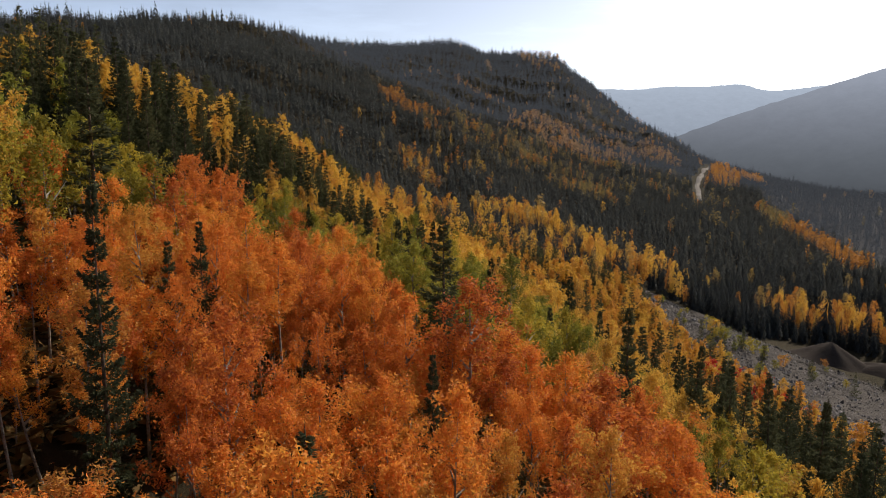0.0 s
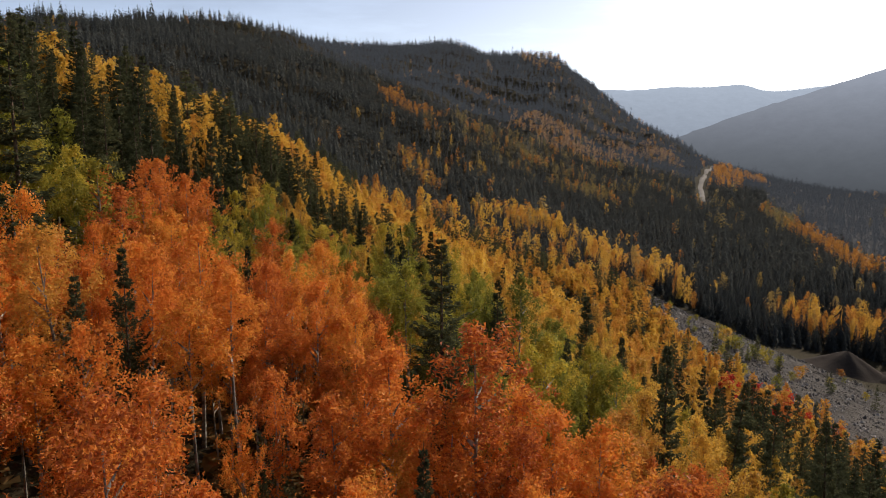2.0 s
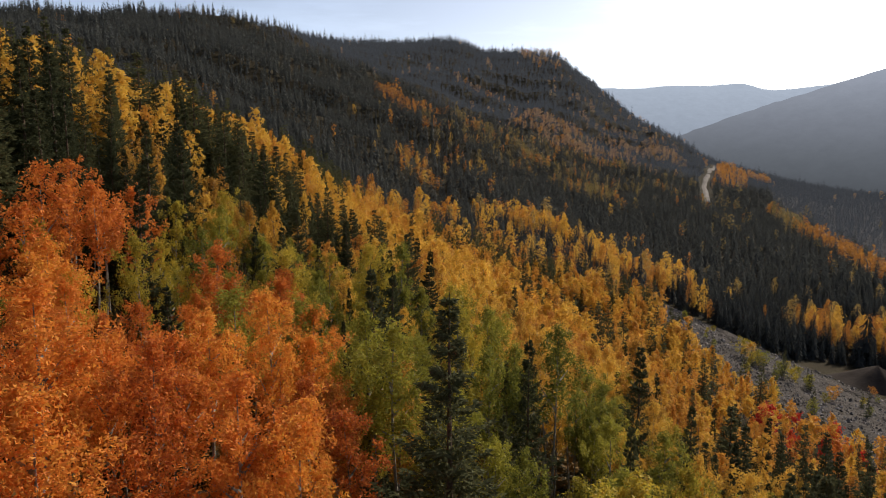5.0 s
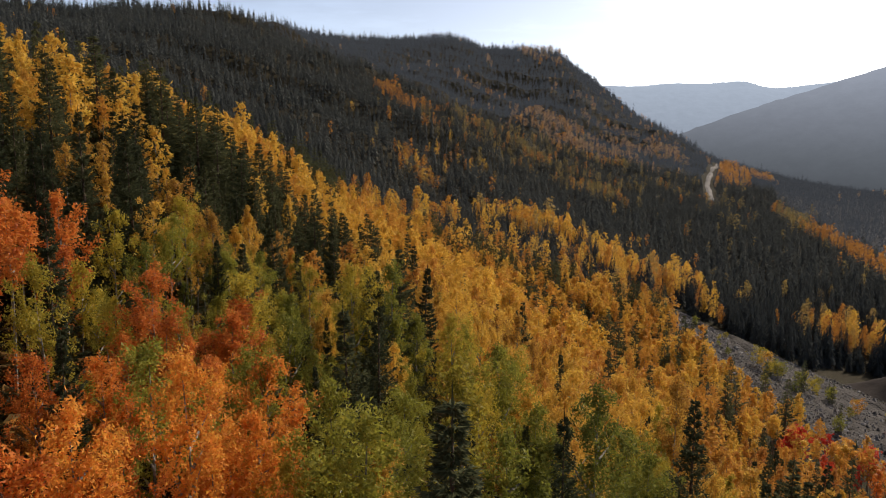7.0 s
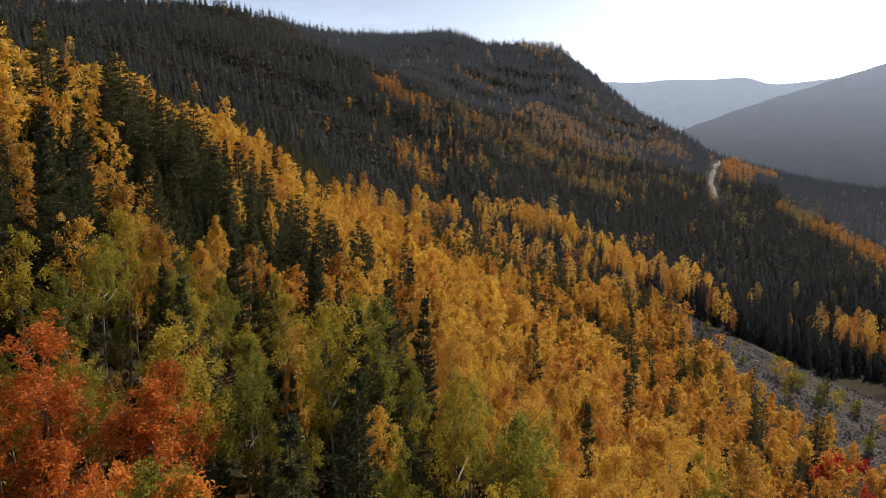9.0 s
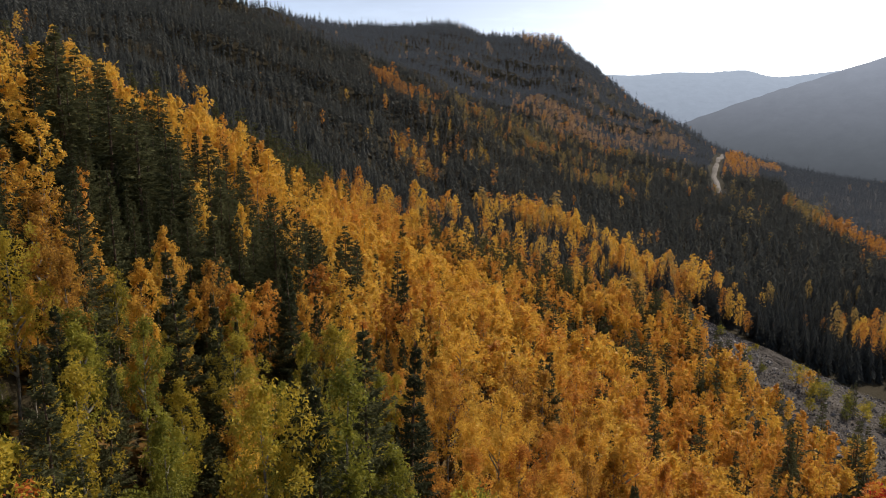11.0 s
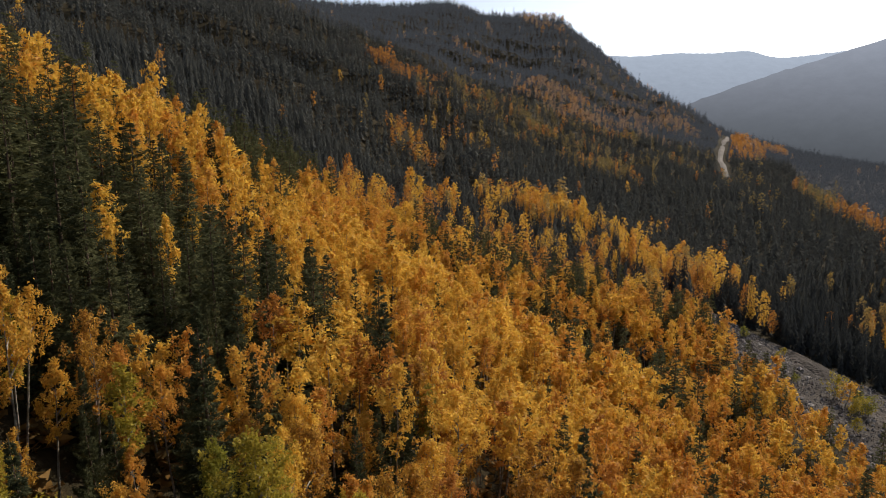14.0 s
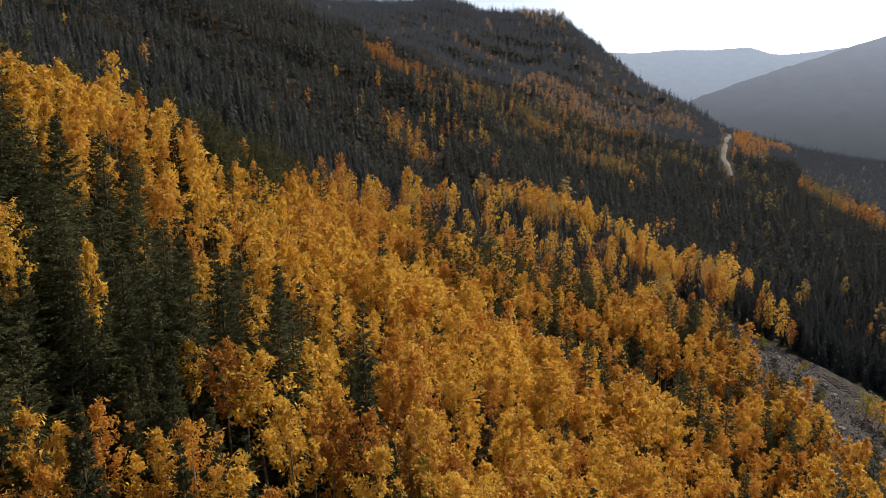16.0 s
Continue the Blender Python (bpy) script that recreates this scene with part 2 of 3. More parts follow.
def mesh_from(name, verts, faces, mat, smooth=False):
    """One mesh from arrays; faces all of one length."""
    verts, faces = np.asarray(verts, np.float32), np.asarray(faces, np.int32)
    me = bpy.data.meshes.new(name)
    k = faces.shape[1]
    me.vertices.add(len(verts)), me.loops.add(faces.size), me.polygons.add(len(faces))
    me.vertices.foreach_set("co", verts.ravel())
    me.loops.foreach_set("vertex_index", faces.ravel())
    me.polygons.foreach_set("loop_start", np.arange(0, faces.size, k, dtype=np.int32))
    me.polygons.foreach_set("use_smooth", np.full(len(faces), smooth))
    me.update(calc_edges=True)
    me.materials.append(mat)
    return me


def sheet(name, xs, ys, zfun, mat):
    X, Y = np.meshgrid(xs, ys)
    Z = zfun(X, Y)
    nx, ny = len(xs), len(ys)
    idx = np.arange(nx * ny).reshape(ny, nx)
    f = np.stack([idx[:-1, :-1], idx[:-1, 1:], idx[1:, 1:], idx[1:, :-1]], -1).reshape(-1, 4)
    return mesh_from(name, np.stack([X, Y, Z], -1).reshape(-1, 3), f, mat, True)


def spaced(*runs):
    return np.unique(np.concatenate([np.arange(a, b + 0.01, s) for a, b, s in runs]))


ground = new("ground", sheet("ground", spaced((-2600, -600, 200), (-600, -150, 15), (-150, 220, 3.5), (220, 700, 12), (700, 3400, 150)),
                             spaced((-1500, -90, 90), (-90, 330, 3.5), (330, 800, 9), (800, 1800, 20), (1800, 4600, 200)), height, GROUND))
tagged(ground, "brown forest floor of a steep mountain slope above a valley", "ground", kind="structure")


# ---------------------------------------------------------------- far hills
def ridge_line(name, label, xs, crest, y, drop, mat, jag):
    """A far hill: its crest over x, falling towards the valley in front and behind."""
    xs = np.linspace(xs[0], xs[1], 140)
    k = np.array(crest, float)
    top = np.interp(xs, k[:, 0], k[:, 1])
    top = np.convolve(np.pad(top, 3, "edge"), np.ones(7) / 7, "valid") + jag * rng.normal(0, 1, len(xs))
    rows = []
    for f in np.linspace(-1, 1, 21):
        z = top - drop * abs(f) ** 1.1 + rng.normal(0, jag, len(xs)) * (abs(f) > 0.01)
        rows.append(np.stack([xs, np.full_like(xs, y) + f * drop * 2.2, z], 1))
    v = np.concatenate(rows)
    nx = len(xs)
    idx = np.arange(len(v)).reshape(21, nx)
    f = np.stack([idx[:-1, :-1], idx[:-1, 1:], idx[1:, 1:], idx[1:, :-1]], -1).reshape(-1, 4)
    return tagged(new(name, mesh_from(name, v, f, mat, True)), label, "mountain", kind="structure")


ridge_line("backdrop_ridge", "mountain ridge far up the valley, pale blue haze painted in as glow", (300, 2600),
           [(300, 400), (905, 409), (1082, 404), (1243, 423), (1400, 420), (1532, 426), (1661, 438), (1790, 396), (1920, 404), (2100, 424), (2600, 490)], 4000, 420, FAR_HAZE, 1.0)
ridge_line("backdrop_hill", "wooded hill across the valley, grey haze painted in as glow", (560, 3200),
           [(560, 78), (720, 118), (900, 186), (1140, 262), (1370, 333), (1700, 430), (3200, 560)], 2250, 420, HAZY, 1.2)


# ---------------------------------------------------------------- trees: shapes
def tube(path, radii, sides=6):
    """Tapered tube along a path: verts, quads."""
    v, f = [], []
    for p, r in zip(path, radii):
        for s in range(sides):
            a = 6.2832 * s / sides
            v.append((p[0] + r * math.cos(a), p[1] + r * math.sin(a), p[2]))
    for i in range(len(path) - 1):
        for s in range(sides):
            a, b = i * sides + s, i * sides + (s + 1) % sides
            f.append((a, b, b + sides, a + sides))
    return v, f


def leaves(centres, size, r):
    """Small bent leaf sprays: one blade at each centre, turned at random."""
    n = len(centres)
    u = r.normal(size=(n, 3))
    u /= np.linalg.norm(u, axis=1)[:, None]
    w = r.normal(size=(n, 3))
    w -= (w * u).sum(1)[:, None] * u
    w /= np.linalg.norm(w, axis=1)[:, None]
    s = (size * r.uniform(0.6, 1.3, n))[:, None]
    c = np.asarray(centres)
    v = np.stack([c - u * s, c + w * s * 0.8, c + u * s], 1).reshape(-1, 3)
    return v, np.arange(3 * n).reshape(n, 3)


def aspen_shape(seed, count, size, dome, foot, limbs=True, tall=12.5):
    """Aspen: bent pale stem, steep limbs grown out of it, and small separate clumps of leaves along them. dome: broad head, else a slim flame."""
    r = np.random.default_rng(seed)
    bend = r.normal(0, 0.35, 2)
    rings, sides = (56, 5) if limbs else (7, 5)
    zs = np.linspace(0, tall * 0.93, rings)
    path = np.stack([bend[0] * np.sin(zs / tall * 2.4), bend[1] * np.sin(zs / tall * 2.0), zs - 0.5 * (zs == 0)], 1)
    tv, tf = tube(path, np.linspace(0.11, 0.016, rings), sides)
    faces = [t for a, b, c, d in tf for t in ((a, b, c), (a, c, d))]
    reach = 1.85 if dome else 1.35
    nl = 31 if dome else 26
    one_side = r.uniform(0.7, 1.25, 5)
    clump, rad = [], []
    for i in range(nl):
        f = (i + r.uniform(0.0, 1.0)) / nl
        z = tall * (foot + (0.93 - foot) * f)                     # where the limb leaves the stem
        a = i * 2.4 + r.uniform(-0.7, 0.7)
        prof = ((1 - f ** 2.2) * 0.9 + 0.10 if dome else (1 - f ** 1.5) * 0.85 + 0.15) * min(1, 0.5 + 1.9 * f)
        w = reach * prof * r.uniform(0.5, 1.12) * one_side[int((a % 6.2832) / 1.26) % 5]
        rise = w * r.uniform(0.7, 1.4) + r.uniform(0.1, 0.5)
        at = np.array([np.interp(z, zs, path[:, 0]), np.interp(z, zs, path[:, 1]), z])
        tip = at + (w * math.cos(a), w * math.sin(a), rise)
        for g in np.arange(1.0, 0.28, -0.5 / max(math.hypot(w, rise), 0.5)):
            clump.append(at + (tip - at) * g + r.normal(0, 0.13, 3)), rad.append(r.uniform(0.19, 0.42) * (1.0 if g > 0.7 else 0.8))
        if limbs and i % 3 == 0 and f < 0.75:
            k = int(np.clip(np.searchsorted(zs, z) - 1, 2, rings - 2))
            q = int(round((a % 6.2832) / 6.2832 * sides)) % sides
            quad = [k * sides + q, k * sides + (q + 1) % sides, (k + 1) * sides + (q + 1) % sides, (k + 1) * sides + q]
            n = len(tv)
            tv.append(tuple(at * 0.45 + tip * 0.55))
            faces += [(quad[e], quad[(e + 1) % 4], n) for e in range(4)]
    for k in range(3):                                            # the pointed head
        clump.append(path[-1] + (r.normal(0, 0.12), r.normal(0, 0.12), tall * 0.025 * k)), rad.append(0.34 - 0.08 * k)
    clump, rad = np.array(clump), np.array(rad)
    pick = r.choice(len(rad), count, p=rad ** 2 / (rad ** 2).sum())
    sp = r.normal(size=(count, 3))
    sp = sp / np.linalg.norm(sp, axis=1)[:, None] * r.uniform(0.0, 1.0, count)[:, None] ** 0.45
    fringe = 1 + 0.7 * (r.random(count) < 0.13)
    cen = clump[pick] + sp * (rad[pick] * fringe)[:, None] * (0.95, 0.95, 1.35)
    return (tv, faces), leaves(cen, size, r)


def conifer_shape(seed, tall, wide, boughs, tufts, gappy=0.0, size=0.11):
    """Conifer: straight stem with boughs all the way up that sag and turn up at the end, each a ragged spray of needle tufts."""
    r = np.random.default_rng(seed)
    trunk = tube([(0, 0, -0.4), (0.03, 0, tall * 0.5), (0, 0.02, tall)], [tall * 0.009 + 0.03, tall * 0.005 + 0.02, 0.010], 6)
    P, D, S = [], [], []
    side_of = r.uniform(0.75, 1.2, 6)
    for i in range(boughs):
        f = min(0.985, max(0.0, (i + r.uniform(-5, 5)) / boughs)) ** 0.95
        z = tall * (0.05 + 0.94 * f)
        a = i * 2.4 + r.uniform(-0.5, 0.5)
        if r.random() < gappy * (0.4 + math.sin(z * 1.9 + a) ** 2) * (1 - 0.7 * f):
            continue
        lump = 1.25 if r.random() < 0.10 else 0.92
        L = wide * ((1 - f) ** 1.1) * min(1, 0.72 + 2 * f) * r.uniform(0.55, 1.2) * lump * side_of[int((a % 6.2832) / 1.0472) % 6] + 0.10
        sag, lift = r.uniform(0.25, 0.62) * (1 - f), r.uniform(0.12, 0.36) + 0.5 * f
        n = max(6, int(tufts * (0.2 + 0.8 * L / wide)))
        t = r.uniform(0.04, 1.0, n) ** 0.75
        half = (0.12 + 0.34 * L * (1 - t) ** 0.8) * np.clip(t * 4, 0.3, 1)
        across = r.uniform(-1, 1, n) * half
        zz = z + L * (lift * t * t - sag * t) - np.abs(across) * 0.35 + r.normal(0, 0.03 + 0.02 * L, n)
        ca, sa = math.cos(a), math.sin(a)
        P.append(np.stack([t * L * ca - across * sa, t * L * sa + across * ca, zz], 1))
        fwd = r.uniform(0.4, 1.0, n)
        sd = np.sign(across) * r.uniform(0.2, 0.9, n)
        D.append(np.stack([fwd * ca - sd * sa, fwd * sa + sd * ca, r.uniform(-0.55, 0.45, n)], 1))
        S.append(size * r.uniform(0.7, 1.4, n) * (0.6 + 0.4 * L / wide))
    P, D, S = np.concatenate(P), np.concatenate(D), np.concatenate(S)[:, None]
    D /= np.linalg.norm(D, axis=1)[:, None]
    side = np.cross(D, r.normal(size=D.shape))
    side /= np.linalg.norm(side, axis=1)[:, None] + 1e-6
    V = np.stack([P - side * S * 0.42, P + side * S * 0.42, P + D * S * 1.9], 1).reshape(-1, 3)
    lead = [(0.035 * math.cos(k * 2.1), 0.035 * math.sin(k * 2.1), tall * 0.97) for k in range(3)] + [(0, 0, tall * 1.02)]
    n = len(V)
    F = np.arange(n).reshape(-1, 3)
    return trunk, (np.concatenate([V, lead]), np.concatenate([F, [(n, n + 1, n + 3), (n + 1, n + 2, n + 3), (n + 2, n, n + 3)]]))


def make_tree(name, label, category, trunk, crown, bark, leaf):
    """One tree: an Empty at its foot with a trunk and a crown."""
    e = new(name)
    e.empty_display_size = 0.3
    t = new("trunk", mesh_from("trunk", *trunk, bark, True))
    c = new("crown", mesh_from("crown", *crown, leaf))
    t.parent = c.parent = e
    return tagged(e, label, category)


# ---------------------------------------------------------------- where the kinds of wood stand
def patchy(x, y, w, p):
    """Soft patches between 0 and 1."""
    return 0.5 + 0.25 * (np.sin(x / w + p) * np.sin(y / (w * 1.6) + 2 * p) + np.sin((x + y) / (w * 0.63) + 3 * p) + np.sin((x - 0.6 * y) / (w * 1.9) + p) * 0.8)


def wood_kind(x, y, u, v):
    """The kind of tree at a place; u, v are two chances between 0 and 1."""
    wob = 7 * math.sin(x * 0.13 + 1) + 5 * math.sin(y * 0.17 + x * 0.05)
    edge = np.interp(x, [-45, -39, -35, -30, -26, -20, -16, -12, -9, -6, -3, 0, 2, 5, 9, 11, 13, 16, 19],
                     [15, 23, 29, 27, 32, 43, 48, 46, 37, 28, 20, 13, 9, 11, 14, 14, 12, 9, -8]) + 0.1 * wob
    if math.hypot((x + 31) / 5.5, (y - 46) / 14) < 1:        # orange patch above the dark glade
        return "conifer" if u < 0.06 else "orange" if v < 0.74 else "olive"
    if -27 < x < -6 and 36 < y < edge + 7:                   # orange and green side by side
        return "conifer" if u < 0.05 else "orange" if v < 0.68 else "green" if v < 0.88 else "olive"
    if y < edge:                                             # red and orange stand
        if u < 0.02:
            return "conifer"
        return "orange" if v < (0.92 if x < -8 else 0.86) else "amber"
    if -46 < x < -24 and y < 48:                             # tall green aspens above the orange stand
        return "conifer" if u < 0.12 else "green" if v < 0.45 else "olive"
    if x < -28 and 8 < y < 80:                               # dark belt up the slope
        if u < (0.90 if x < -36 and 40 < y < 74 else 0.5 if 34 < y < 72 else 0.48 if y > 18 else 0.25):
            return "conifer"
        return "olive" if y < 40 and v < 0.75 else "yellow" if y > 65 or v < 0.5 else "green"
    top = np.interp(x, [-36, -27, -22, -17, -12, -7, -4, -1, 4, 8, 12, 22, 30, 36], [60, 66, 78, 89, 95, 91, 80, 62, 60, 52, 52, 55, 55, 45]) + 0.15 * wob
    if x > -28 and y < top:                                  # green stand
        if u < (0.55 if x > 16 and y > 18 else 0.06 if x > -3 else 0.26 if x < -15 and y > 74 else 0.10 if y < 64 or x > -8 else 0.20):
            return "conifer"
        if x > 12:
            return "green" if v < 0.16 else "olive" if v < 0.40 else "yellow"
        if y > 72:
            return "green" if v < 0.42 else "olive" if v < 0.76 else "yellow"
        return "green" if v < 0.62 else "olive" if v < 0.90 else "yellow"
    if x < -30 and y < 119:                                  # gold above the green stand
        return "conifer" if u < (0.25 if y < 80 else 0.42) else ("yellow" if v < 0.85 else "amber")
    if x < -35 and 136 < y < 188:                            # gold along the crest
        return "conifer" if u < 0.22 else ("yellow" if v < 0.8 else "amber")
    if -56 < x < -17 and 112 <= y < 142:                     # block of conifers
        return "conifer" if u < 0.70 else "" if u > 0.95 else ("yellow" if v < 0.85 else "amber")
    if x < -4 and 88 <= y < 150:                             # conifers among gold
        if u < (0.32 if x < -20 else 0.27 if x < -12 else 0.18):
            return "conifer"
        if u > 0.88:
            return ""
        return "olive" if v < 0.12 and y < 105 else ("yellow" if v < 0.8 else "amber")
    if x < -34 and y > 186:                                  # behind the crest
        return "conifer" if u < 0.93 else "amber"
    if x < -28 and y < 200:
        return "conifer" if u < 0.14 else ("yellow" if v < 0.85 else "amber")
    if x > 12 and y < 92 + 0.6 * wob - 0.2 * abs(x - 40):     # mixed lower slope
        if u < (0.55 if x > 36 else 0.08):
            return "conifer"
        return "orange" if x > 58 and v < 0.3 else ("olive" if v < 0.14 else "yellow" if v < 0.8 else "amber")
    if y < 112 + 0.6 * wob and x < 0:                        # mixed band
        if u < 0.28:
            return "conifer"
        return "olive" if v < 0.28 else ("yellow" if v < 0.8 else "amber")
    dip = np.interp(x, [-8, 0, 20, 45, 65, 90], [222, 210, 190, 181, 174, 168]) + 0.3 * wob
    if x > -8 and dip < y < dip + 17:                        # conifers along the gully
        if u < 0.42:
            return "conifer"
    elif x > -8 and dip < y < 240:                           # gold beyond it
        return "conifer" if u < (0.34 if x < 35 else 0.14) else "amber" if v < 0.55 else "yellow"
    elif x > -8 and y >= 240:
        if u < (0.74 if patchy(x, y, 8.5, 0.8) < 0.5 else 0.25):
            return "conifer"
    if u < (0.09 if x > 52 and y < 150 else 0.05):
        return "conifer"
    if x > 62 and y > 222 and u < 0.7:
        return "conifer"
    if y > 226:
        return "amber" if v < 0.55 else "yellow"
    return "amber" if v < 0.25 + (0.35 if x > 45 else 0.2 if x > 18 else 0) else "yellow"


def rubble_left(y):
    return np.interp(y, [40, 110, 180, 230, 315], [104, 96, 86, 84, 97])


def rubble_right(y):
    return np.interp(y, [40, 150, 215, 280, 315], [215, 195, 165, 113, 100])


# ---------------------------------------------------------------- aspens and conifers, one by one
ASPEN_LABEL = {
    "orange": "slender aspen with fiery orange-red autumn leaves and pale stem",
    "amber": "slender aspen with amber-orange autumn leaves on the slope",
    "yellow": "slender aspen with golden yellow autumn leaves and pale stem",
    "olive": "slender aspen turning from green to olive yellow",
    "green": "slender aspen still in green leaf on the slope",
    "red": "small aspen with crimson leaves beside the rubble",
}
ASPEN_NAME = {"orange": "orange_aspen", "amber": "amber_aspen", "yellow": "golden_aspen", "olive": "olive_aspen", "green": "green_aspen", "red": "red_aspen"}
LOD = [(5800, 0.081), (2450, 0.126), (980, 0.202), (500, 0.285)]              # leaf sprays and their half length, near to far
FORMS = ((True, 0.44), (False, 0.36), (True, 0.48), (False, 0.50), (True, 0.54))   # broad and slim heads, and where they begin
aspen_parts = {(lod, var): aspen_shape(40 + var, n, size, dome, foot, lod < 2) for lod, (n, size) in enumerate(LOD) for var, (dome, foot) in enumerate(FORMS)}
aspen_parts.update({(4, var): aspen_shape(90 + var, 620, 0.2, True, 0.06, False, 5.0) for var in range(3)})       # bushes
conifer_parts = {(lod, var): conifer_shape(70 + var, 16.0, wide, n, tw, gap, sz) for lod, (n, tw, sz) in enumerate(((190, 210, 0.115), (165, 116, 0.155), (140, 44, 0.23), (100, 20, 0.37)))
                 for var, (wide, gap) in enumerate([(3.1, 0.02), (2.6, 0.06), (3.5, 0.12)])}
masters = {}


def put(kind, lod, var, x, y, z, turn, scale, wide=1.0, lean=0.0):
    """Stands one tree of a kind at a place."""
    m = pose(x, y, z, lean, 0, turn) @ Matrix.Diagonal((scale * wide, scale * wide, scale, 1))
    key = kind, lod, var
    if key not in masters:
        if kind == "conifer":
            masters[key] = make_tree("conifer", "dark green conifer with drooping boughs among the aspens", "tree", *conifer_parts[lod, var], PINE_BARK, NEEDLE)
        else:
            masters[key] = make_tree(ASPEN_NAME[kind], ASPEN_LABEL[kind], "tree", *aspen_parts[lod, var], ASPEN_BARK, LEAF[kind])
        made = masters[key]
    else:
        made = copy_thing(masters[key], pose(0, 0, 0))
    made.matrix_basis = m
    return tagged(made, group=made.name.split(".")[0].replace("_", " ") + "s on the slope")


# conifers that stand out: place, height of the tip, breadth
TALL = [(0.2, 22, 94, 1.15), (-14.9, -10, 99, 0.75), (-8, 2, 85.5, 0.85), (-0.3, -4.6, 89.5, 0.7), (-32, 25, 108.5, 1.5), (-41.5, 68, 111, 1.1),
        (-38, 52, 108, 1.1), (-9.2, 59, 86.6, 0.8), (-5.5, 54, 85, 0.8), (-18.5, 38, 91, 1.0), (-8.5, 50, 85.5, 0.9), (-12.5, 53, 84.5, 0.9), (11.5, 33, 83.3, 0.9), (29.5, 61, 74, 1.1)]
TALL += [(32, 63, 71, 1.0), (52, 68, 60, 0.9), (57, 73, 58, 0.9), (61, 64, 57, 0.9), (-7.7, 139, 77.5, 0.7), (-16.6, 144, 84, 0.8), (-7, 129, 78.6, 0.7),
         (-14.3, 113.3, 81.9, 0.9), (-38.1, 142.4, 100.4, 1.0), (-36.3, 146.5, 97.6, 1.2), (-35.1, 166, 98.5, 0.9), (-39.1, 131.6, 102.4, 1.1), (-23.4, 151, 85.5, 0.85), (-16, 141, 84.7, 0.8),
         (-24.7, 133.4, 85.7, 0.9), (-41.1, 129.5, 101.8, 1.1), (-32.5, 123.8, 93.6, 1.1), (-31.7, 114.7, 91.4, 1.1), (-9.6, 113.9, 77.3, 0.9), (-3.9, 124.5, 73.9, 0.9), (-7.7, 77.2, 84.5, 0.75), (-11.5, 76, 83.5, 0.75), (-27.2, 64.3, 87.7, 1.3), (-22.7, 79.5, 84, 1.0),
         (60, 108, 48, 0.8), (76, 110, 44, 1.0), (1.2, 36, 87.5, 0.9), (44, 62, 61, 0.9), (48, 57, 60, 0.9), (55, 60, 57, 0.9), (64, 73, 55, 0.9), (50, 77, 57, 0.9)]
TALL += [(-25.2, 42.6, 88.1, 1.3), (5.3, 34.5, 88.5, 0.85), (-9.3, 8.7, 80.4, 1.1), (-0.6, 38.9, 75.6, 1.1), (-33.4, 133.7, 100.2, 1.1), (-17.8, 128.2, 88.1, 1.0),
         (-16.4, 116.8, 79.1, 1.2), (-17.1, 136, 83.8, 0.9), (-35.9, 127.1, 100.2, 1.0), (-40.9, 121.1, 106.9, 1.0), (58.5, 127.3, 49, 1.0), (47, 101, 56, 1.0), (53, 88, 55, 1.0)]
TALL += [(-4.5, -17.2, 90.6, 1.1), (-16.4, 7.4, 95.3, 0.9), (-40, 60, 110, 1.2), (-36.5, 61, 106, 1.2), (-39, 76, 109, 1.1), (-35, 67, 102.5, 1.1), (-43, 58, 112, 1.1)]
TALL += [(27, 52, 73, 1.2), (33, 55, 69.5, 1.1), (26, 58.5, 71, 1.1), (30.5, 65, 70, 1.1), (35, 61, 67, 1.0), (85, 143, 39.5, 1.0), (90.6, 135.7, 38.6, 1.1), (88.8, 112.6, 39.3, 1.1), (89.3, 103.5, 39, 1.2), (69.6, 119.2, 43, 0.8)]
taken = []
for i, (x, y, tip, wide) in enumerate(TALL):
    z = float(height(x, y))
    tall = max(9.0, tip - z)
    put("conifer", 0 if y < 126 and abs(x) < 20 else 1, i % 3, x, y, z, 137.0 * i, tall / 16.4, wide * min(1.0, 22 / tall) * (1.4 if x > 24 or x < -14 and y > 105 else 1.15 if x > -5 else 1.0))
    taken.append((x, y))

STEP = 2.9
stand = []
SOLO = [(-31, 8, "olive", 1.42), (-34.5, 12, "yellow", 1.47), (-28.5, 3.5, "olive", 1.52), (-36.5, 17, "yellow", 1.42), (-33.5, 4, "olive", 1.47), (-30, 14, "olive", 1.52),
        (17.5, -4, "yellow", 1.08), (20.5, 4, "olive", 1.1), (20, 13, "yellow", 1.05), (24, 9, "olive", 1.1), (25, -1, "yellow", 1.1), (24, 17, "olive", 1.0), (29, 10, "yellow", 1.1),
        (70, 126, "red", 0.72), (73.5, 131, "red", 0.6), (67, 121.5, "orange", 0.78), (77, 122, "orange", 0.6), (64.5, 127, "amber", 0.8)]
for i, (x, y, kind, scale) in enumerate(SOLO):
    put(kind, 1, (0, 2, 4)[i % 3], x, y, float(height(x, y)) - 0.1, 53.0 * i, scale)
    taken.append((x, y))
